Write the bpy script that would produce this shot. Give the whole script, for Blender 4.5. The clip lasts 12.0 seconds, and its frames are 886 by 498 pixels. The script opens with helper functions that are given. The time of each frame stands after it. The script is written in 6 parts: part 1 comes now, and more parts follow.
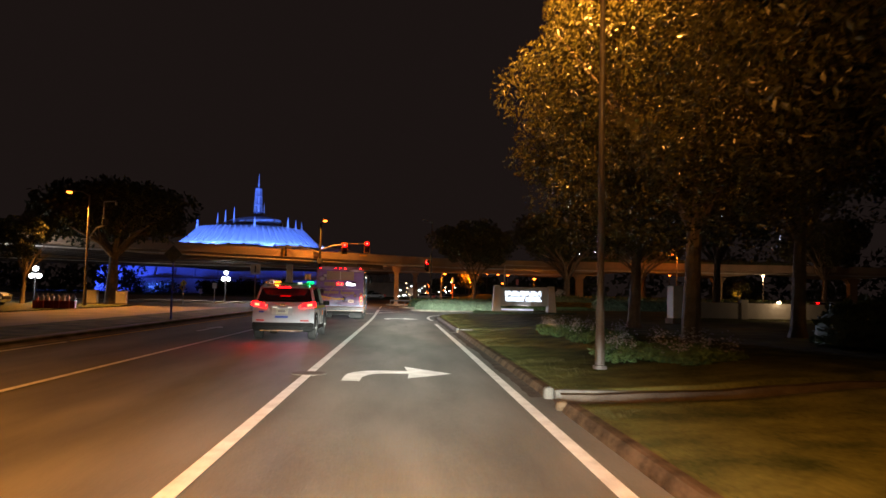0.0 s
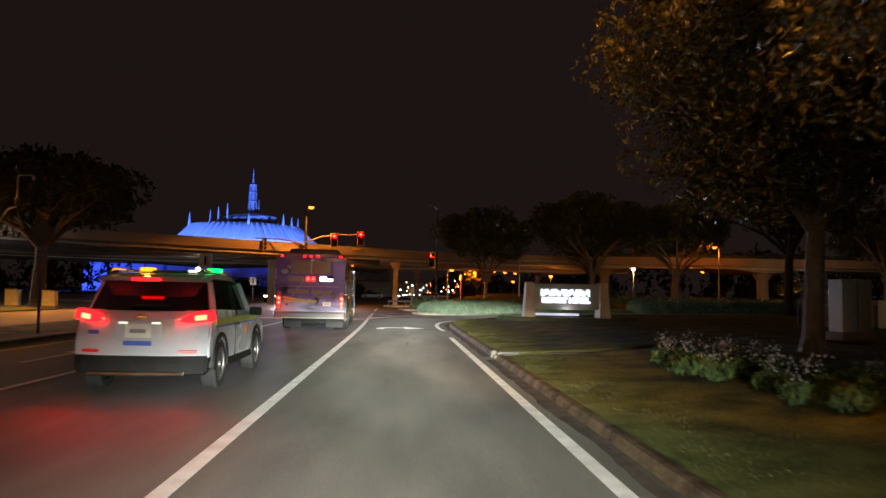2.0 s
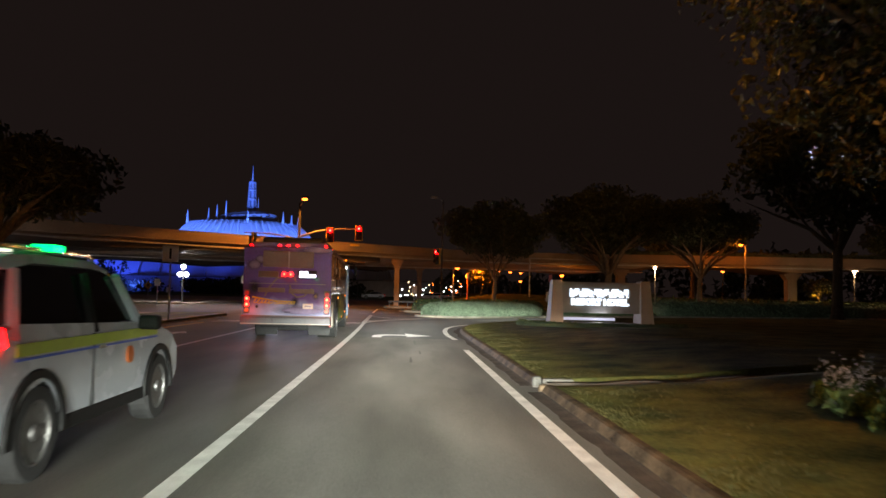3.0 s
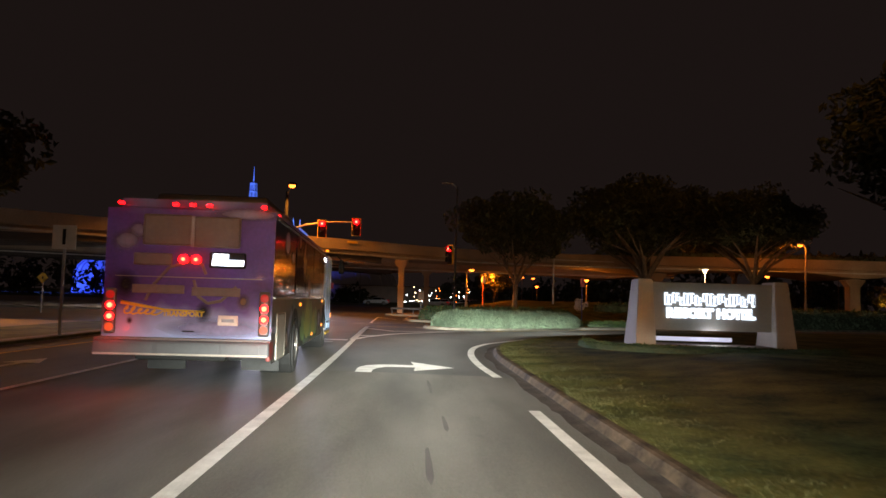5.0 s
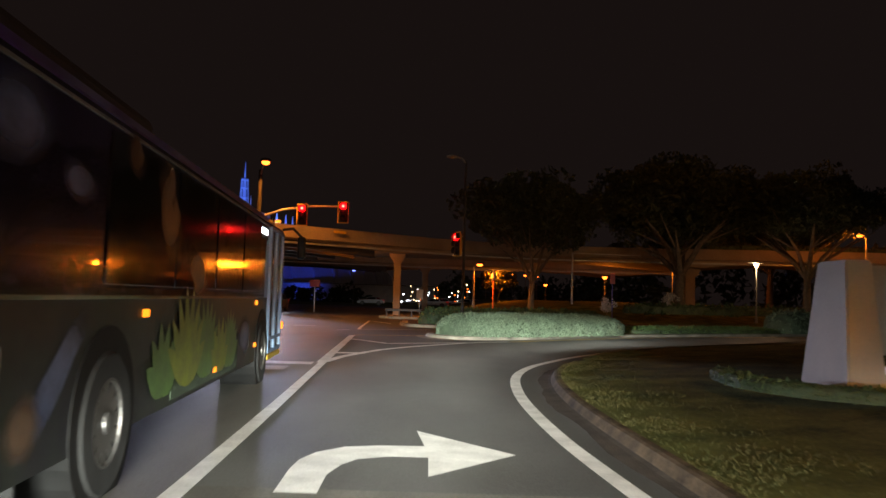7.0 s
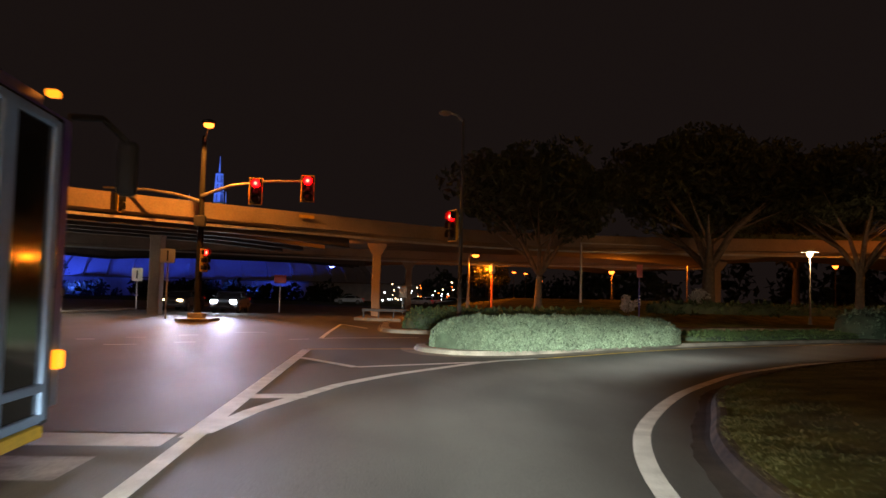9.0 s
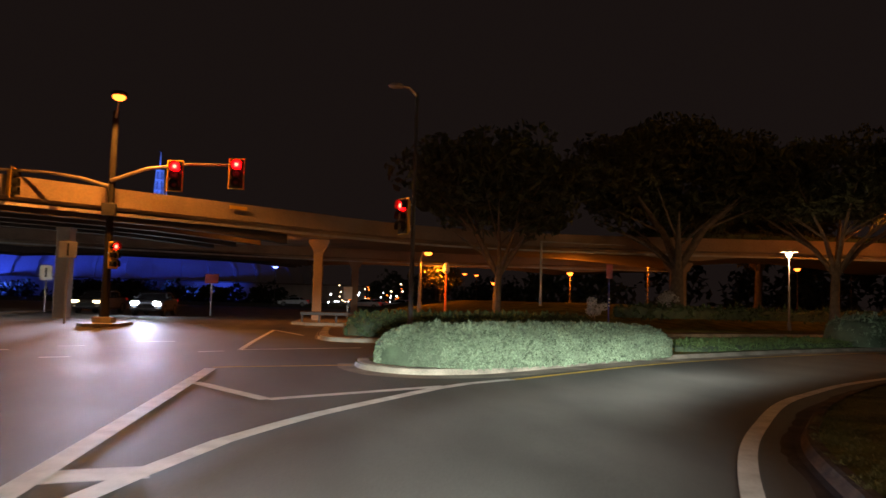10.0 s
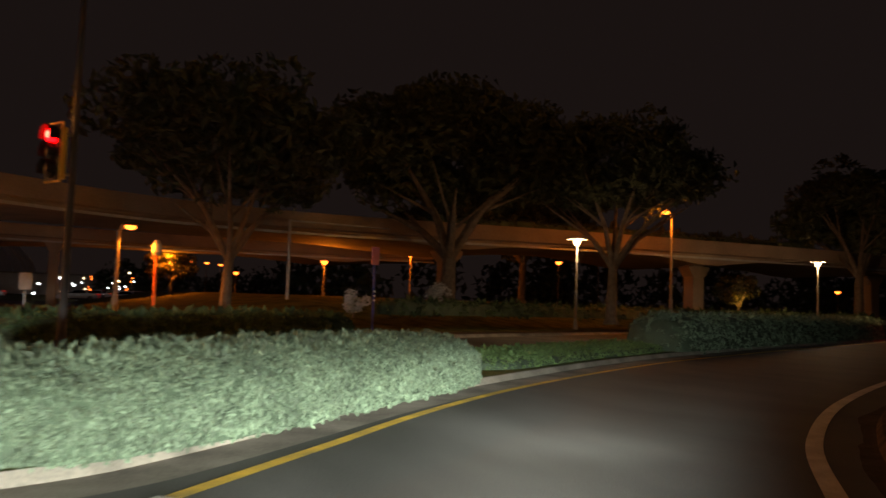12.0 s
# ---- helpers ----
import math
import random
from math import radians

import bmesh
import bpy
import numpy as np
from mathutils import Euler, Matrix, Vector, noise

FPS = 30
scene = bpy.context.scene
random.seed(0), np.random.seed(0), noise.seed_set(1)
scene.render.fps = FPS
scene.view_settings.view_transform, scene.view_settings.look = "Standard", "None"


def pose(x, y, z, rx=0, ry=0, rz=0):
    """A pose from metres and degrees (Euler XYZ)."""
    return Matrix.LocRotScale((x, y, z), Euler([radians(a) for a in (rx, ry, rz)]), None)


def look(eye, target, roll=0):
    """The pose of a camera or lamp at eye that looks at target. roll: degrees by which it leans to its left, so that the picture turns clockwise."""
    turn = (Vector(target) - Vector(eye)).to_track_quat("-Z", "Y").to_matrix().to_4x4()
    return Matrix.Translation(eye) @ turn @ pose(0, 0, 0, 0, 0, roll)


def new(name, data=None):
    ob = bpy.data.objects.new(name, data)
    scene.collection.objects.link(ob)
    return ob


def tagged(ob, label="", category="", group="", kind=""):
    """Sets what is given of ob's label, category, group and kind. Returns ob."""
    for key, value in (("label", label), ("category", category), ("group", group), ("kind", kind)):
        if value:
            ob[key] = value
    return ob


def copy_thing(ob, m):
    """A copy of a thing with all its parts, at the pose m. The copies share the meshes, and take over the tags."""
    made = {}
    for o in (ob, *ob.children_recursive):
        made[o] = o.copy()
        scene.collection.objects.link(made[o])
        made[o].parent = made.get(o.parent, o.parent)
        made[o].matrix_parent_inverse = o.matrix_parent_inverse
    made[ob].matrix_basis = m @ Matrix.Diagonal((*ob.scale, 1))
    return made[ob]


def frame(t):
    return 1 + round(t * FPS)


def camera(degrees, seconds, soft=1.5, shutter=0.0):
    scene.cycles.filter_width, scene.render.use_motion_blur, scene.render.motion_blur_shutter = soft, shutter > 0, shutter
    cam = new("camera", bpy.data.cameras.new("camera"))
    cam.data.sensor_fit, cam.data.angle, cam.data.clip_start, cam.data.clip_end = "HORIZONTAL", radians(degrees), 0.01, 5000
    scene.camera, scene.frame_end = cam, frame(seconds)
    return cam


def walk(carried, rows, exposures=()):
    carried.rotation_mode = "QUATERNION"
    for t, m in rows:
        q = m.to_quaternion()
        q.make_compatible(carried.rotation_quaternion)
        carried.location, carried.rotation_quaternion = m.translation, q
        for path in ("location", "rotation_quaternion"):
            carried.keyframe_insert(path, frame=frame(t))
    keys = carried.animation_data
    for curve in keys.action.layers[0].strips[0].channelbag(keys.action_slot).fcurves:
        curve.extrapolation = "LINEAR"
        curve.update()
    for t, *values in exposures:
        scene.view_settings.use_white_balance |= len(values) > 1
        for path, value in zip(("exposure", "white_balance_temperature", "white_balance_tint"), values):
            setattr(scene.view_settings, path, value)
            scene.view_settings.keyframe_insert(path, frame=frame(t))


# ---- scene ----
cam = camera(60.8, 12.0, 1.5, 0.4)
PATH = [
    (0, (-0.053, 0.478, 1.41), (0.05, 2.472, 1.528), 1.2),
    (0.5, (-0.052, 3.611, 1.395), (0.051, 5.605, 1.514), 1.1),
    (1, (-0.06, 6.515, 1.385), (0.044, 8.508, 1.506), 1.2),
    (1.5, (-0.045, 9.374, 1.387), (0.06, 11.368, 1.504), 1.2),
    (2, (-0.025, 12.04, 1.386), (0.077, 14.034, 1.503), 1.1),
    (2.5, (-0.03, 14.74, 1.388), (0.07, 16.734, 1.503), 1.1),
    (3, (-0.031, 17.438, 1.375), (0.066, 19.432, 1.492), 1.3),
    (5, (-0.078, 26.924, 1.333), (0.005, 28.918, 1.466), 1.7),
    (5.5, (-0.121, 29.098, 1.342), (-0.036, 31.091, 1.474), 1.7),
    (6, (-0.146, 31.352, 1.331), (-0.061, 33.346, 1.465), 1.7),
    (6.5, (-0.153, 33.448, 1.334), (-0.063, 35.442, 1.467), 1.7),
    (7, (-0.167, 35.338, 1.328), (-0.074, 37.331, 1.46), 1.6),
    (9, (-0.129, 43.635, 1.271), (0.013, 45.626, 1.401), 1.4),
    (9.5, (-0.022, 45.671, 1.28), (0.175, 47.656, 1.417), 1.4),
    (10, (0.153, 47.588, 1.284), (0.429, 49.564, 1.423), 1.6),
    (10.5, (0.54, 49.587, 1.286), (0.927, 51.544, 1.425), 1.7),
    (11, (1.077, 51.628, 1.299), (1.623, 53.547, 1.438), 1.7),
    (11.5, (1.769, 53.517, 1.302), (2.481, 55.381, 1.442), 1.9),
    (12, (2.56, 55.27, 1.325), (3.452, 57.06, 1.465), 1.9),
]
walk(cam, [(t, look(eye, target, roll)) for t, eye, target, roll in PATH], [(0, 0.42), (1.5, 0.48), (3, 0.38), (5, 0.38), (6, 0.2), (7, 0.05), (9, 0.2), (10.5, 0.2), (12, 0.25)])

# ---- night sky and lamps ----
world = bpy.data.worlds.new("night")
world.use_nodes = True
wn = world.node_tree
wn.nodes["Background"].inputs[0].default_value = (0.92, 0.60, 0.54, 1)
wn.nodes["Background"].inputs[1].default_value = 0.0085
scene.world = world

SODIUM, AMBER, WARM, COOL = (1.0, 0.23, 0.01), (1.0, 0.37, 0.055), (1.0, 0.62, 0.32), (0.95, 1.0, 0.90)


def lamp(kind, place, watts, colour, size=0.1, target=None, cone=60, blend=0.5, wide=1.0):
    data = bpy.data.lights.new(kind.lower() + "_light", kind)
    data.energy, data.color = watts, colour
    if kind in ("POINT", "SPOT"):
        data.shadow_soft_size = size
    if kind == "SPOT":
        data.spot_size, data.spot_blend = radians(cone), blend
    ob = new(kind.lower() + "_light", data)
    ob.matrix_world = look(place, target) @ Matrix.Diagonal((wide, 1, 1, 1)) if target else pose(*place)
    return ob


# low beams of the car that films, as they fall along its lane: broad and flat
LANE = [(0.0, -5.0, 0), (0.0, 20.0, 0), (-0.1, 34.0, 0), (-0.1, 42.0, 2), (0.3, 47.0, 7), (1.0, 50.5, 15), (2.3, 54.2, 25), (3.2, 56.0, 31), (4.7, 58.2, 36)]
for i in range(43):
    y0 = -5.0 + 1.5 * i
    x0 = float(np.interp(y0, [p[1] for p in LANE], [p[0] for p in LANE]))
    turn = radians(float(np.interp(y0, [p[1] for p in LANE], [p[2] for p in LANE])))
    c, s_ = math.cos(turn), math.sin(turn)
    reach, cone = float(np.interp(y0, [50, 55], [8.5, 6.3])), float(np.interp(y0, [50, 55], [16, 18]))
    lamp("SPOT", (x0, y0, 1.05), float(np.interp(y0, [10, 16, 24, 38, 42, 46, 49, 52, 54, 58], [2900, 2800, 3500, 3400, 3000, 2500, 1800, 1950, 2550, 2600])), COOL, 0.12, (x0 + reach * s_, y0 + reach * c, 0.0), cone, 1.0, float(np.interp(y0, [12, 18, 36, 42, 50, 55], [2.8, 2.9, 2.6, 2.5, 2.6, 2.7])))
    if i % 11 == 4:
        lamp("SPOT", (x0, y0, 0.9), 700 if y0 < 40 else 2200, COOL, 0.12, (x0 + 20 * s_, y0 + 20 * c, 0.3 if y0 < 40 else 0.75), 19 if y0 < 40 else 11, 1.0, 2.8)
lamp("SPOT", (3.3, 56.2, 0.9), 3200, COOL, 0.12, (20.0, 71.5, 0.35), 9, 1.0, 2.6)

# street lamps
lamp("SPOT", (-8.0, 76.2, 8.25), 3300, (1.0, 0.32, 0.04), 0.15, (-8.0, 76.3, 0.0), 156, 0.12)
lamp("SPOT", (-22.9, 53.0, 7.4), 5200, AMBER, 0.15, (-21.5, 50.5, 0.0), 122, 0.5)
lamp("SPOT", (2.65, 13.7, 10.0), 12500, AMBER, 0.2, (5.2, 18.4, 8.4), 98, 0.9)
# unseen amber lamp assumed behind the start, to warm the near road
lamp("SPOT", (-7.0, -9.0, 9.5), 49000, AMBER, 0.2, (-7.4, -6.5, 0.0), 125, 0.6)
# second unseen spot beside it, added only to light the tree crowns
lamp("SPOT", (-7.0, -9.0, 10.2), 14500, AMBER, 0.2, (5.0, 16.6, 9.8), 30, 0.9)
lamp("SPOT", (4.6, 84.0, 3.3), 700, SODIUM, 0.12, (4.7, 84.0, 0.0), 150, 0.3)
# assumed lamp under the deck, no lens known, added for the orange soffit
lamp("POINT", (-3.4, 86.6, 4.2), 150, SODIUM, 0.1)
lamp("POINT", (10.2, 124.0, 4.6), 1200, SODIUM, 0.15)
lamp("POINT", (30.5, 85.2, 6.1), 380, SODIUM, 0.15)
lamp("POINT", (24.3, 103.4, 4.5), 420, SODIUM, 0.15)
lamp("POINT", (18.0, 103.4, 3.6), 300, SODIUM, 0.15)
lamp("POINT", (39.6, 88.6, 1.9), 45, (1.0, 0.5, 0.06), 0.1)
lamp("POINT", (20.9, 79.7, 3.6), 200, WARM, 0.15)
lamp("POINT", (40.6, 83.7, 3.9), 200, WARM, 0.15)
lamp("POINT", (19.9, 38.9, 1.35), 14, WARM, 0.1)
# lamps of the standing vehicles
RED = (1.0, 0.02, 0.015)
for x in (-4.1, -2.8):
    lamp("SPOT", (x, 21.85, 0.98), 60, RED, 0.08, (x + 0.2, 12.0, 0.3), 110, 0.9)
for x, y, z, w in ((-2.12, 36.8, 0.8, 6), (-4.1, 36.9, 0.8, 6), (-3.1, 37.0, 1.78, 1.5)):
    lamp("POINT", (x, y, z), w, RED, 0.06)
lamp("POINT", (-2.86, 23.5, 1.86), 9, (0.02, 1.0, 0.2), 0.05)
lamp("POINT", (-3.85, 23.5, 1.86), 6, (1.0, 0.35, 0.03), 0.05)
# red signals on the arm and the slim mast
for x, y, z, w in ((-6.05, 76.6, 6.1, 30), (-3.8, 76.6, 6.3, 30), (1.85, 71.6, 4.35, 3)):
    lamp("POINT", (x, y, z), w, (1.0, 0.01, 0.015), 0.1)
# white globes beyond the verge
lamp("POINT", (-19.6, 84.2, 3.0), 420, (1.0, 0.93, 0.85), 0.2)
lamp("POINT", (-28.6, 60.4, 2.9), 380, (1.0, 0.93, 0.85), 0.2)
# blue floods round the big cone, on the ground and on the lower roof
for a, power in ((205, 95000), (235, 40000), (262, 17000), (290, 17000), (318, 22000)):
    c, s_ = math.cos(radians(a)), math.sin(radians(a))
    lamp("SPOT", (-61 + 84 * c, 305 + 84 * s_, 2.0), power, (0.04, 0.09, 1.0), 1.0, (-61 + 40 * c, 305 + 40 * s_, 14), 100, 0.8)
    lamp("SPOT", (-61 + 43 * c, 305 + 43 * s_, 18.6), 27000, (0.10, 0.22, 1.0), 0.6, (-61 + 12 * c, 305 + 12 * s_, 28), 110, 0.6)


# ---- materials ----
def material(name, colour, rough=0.6, metal=0.0, vary=0.25, scale=6.0, fine=60.0, bump=0.15, dark=None, spec=0.5, random_tint=0.0, coat=0.0):
    """Two scales of variation in colour, and a fine relief."""
    m = bpy.data.materials.new(name)
    m.use_nodes = True
    nt = m.node_tree
    n, l = nt.nodes, nt.links
    b = n["Principled BSDF"]
    b.inputs["Metallic"].default_value = metal
    b.inputs["Specular IOR Level"].default_value = spec
    b.inputs["Coat Weight"].default_value = coat
    co = n.new("ShaderNodeTexCoord")
    big = n.new("ShaderNodeTexNoise")
    big.inputs["Scale"].default_value, big.inputs["Detail"].default_value = scale, 5
    small = n.new("ShaderNodeTexNoise")
    small.inputs["Scale"].default_value, small.inputs["Detail"].default_value = fine, 3
    l.new(co.outputs["Object"], big.inputs["Vector"])
    l.new(co.outputs["Object"], small.inputs["Vector"])
    add = n.new("ShaderNodeMath")
    add.operation = "MULTIPLY_ADD"
    add.inputs[1].default_value, add.inputs[2].default_value = 0.45, 0.0
    l.new(small.outputs[0], add.inputs[0])
    l.new(big.outputs[0], add.inputs[2])
    ramp = n.new("ShaderNodeValToRGB")
    low = dark or tuple(c * (1 - vary) for c in colour)
    ramp.color_ramp.elements[0].position, ramp.color_ramp.elements[1].position = 0.5, 0.95
    ramp.color_ramp.elements[0].color = (*low, 1)
    ramp.color_ramp.elements[1].color = (*[min(1, c * (1 + vary)) for c in colour], 1)
    l.new(add.outputs[0], ramp.inputs[0])
    out = ramp.outputs[0]
    if random_tint:
        info = n.new("ShaderNodeNewGeometry")
        hue = n.new("ShaderNodeHueSaturation")
        mr = n.new("ShaderNodeMapRange")
        mr.inputs[3].default_value, mr.inputs[4].default_value = 1 - random_tint, 1 + random_tint
        l.new(info.outputs["Random Per Island"], mr.inputs[0])
        l.new(mr.outputs[0], hue.inputs["Value"])
        l.new(out, hue.inputs["Color"])
        out = hue.outputs[0]
    l.new(out, b.inputs["Base Color"])
    mr2 = n.new("ShaderNodeMapRange")
    mr2.inputs[3].default_value, mr2.inputs[4].default_value = max(0.02, rough - 0.1), min(1, rough + 0.12)
    l.new(big.outputs[0], mr2.inputs[0])
    l.new(mr2.outputs[0], b.inputs["Roughness"])
    if bump:
        bp = n.new("ShaderNodeBump")
        bp.inputs["Strength"].default_value, bp.inputs["Distance"].default_value = bump, 0.02
        l.new(add.outputs[0], bp.inputs["Height"])
        l.new(bp.outputs[0], b.inputs["Normal"])
    return m


def glow(name, colour, strength, base=0.3):
    m = bpy.data.materials.new(name)
    m.use_nodes = True
    b = m.node_tree.nodes["Principled BSDF"]
    b.inputs["Base Color"].default_value = (*[base * c for c in colour], 1)
    b.inputs["Roughness"].default_value = 0.3
    b.inputs["Emission Color"].default_value = (*colour, 1)
    b.inputs["Emission Strength"].default_value = strength
    return m


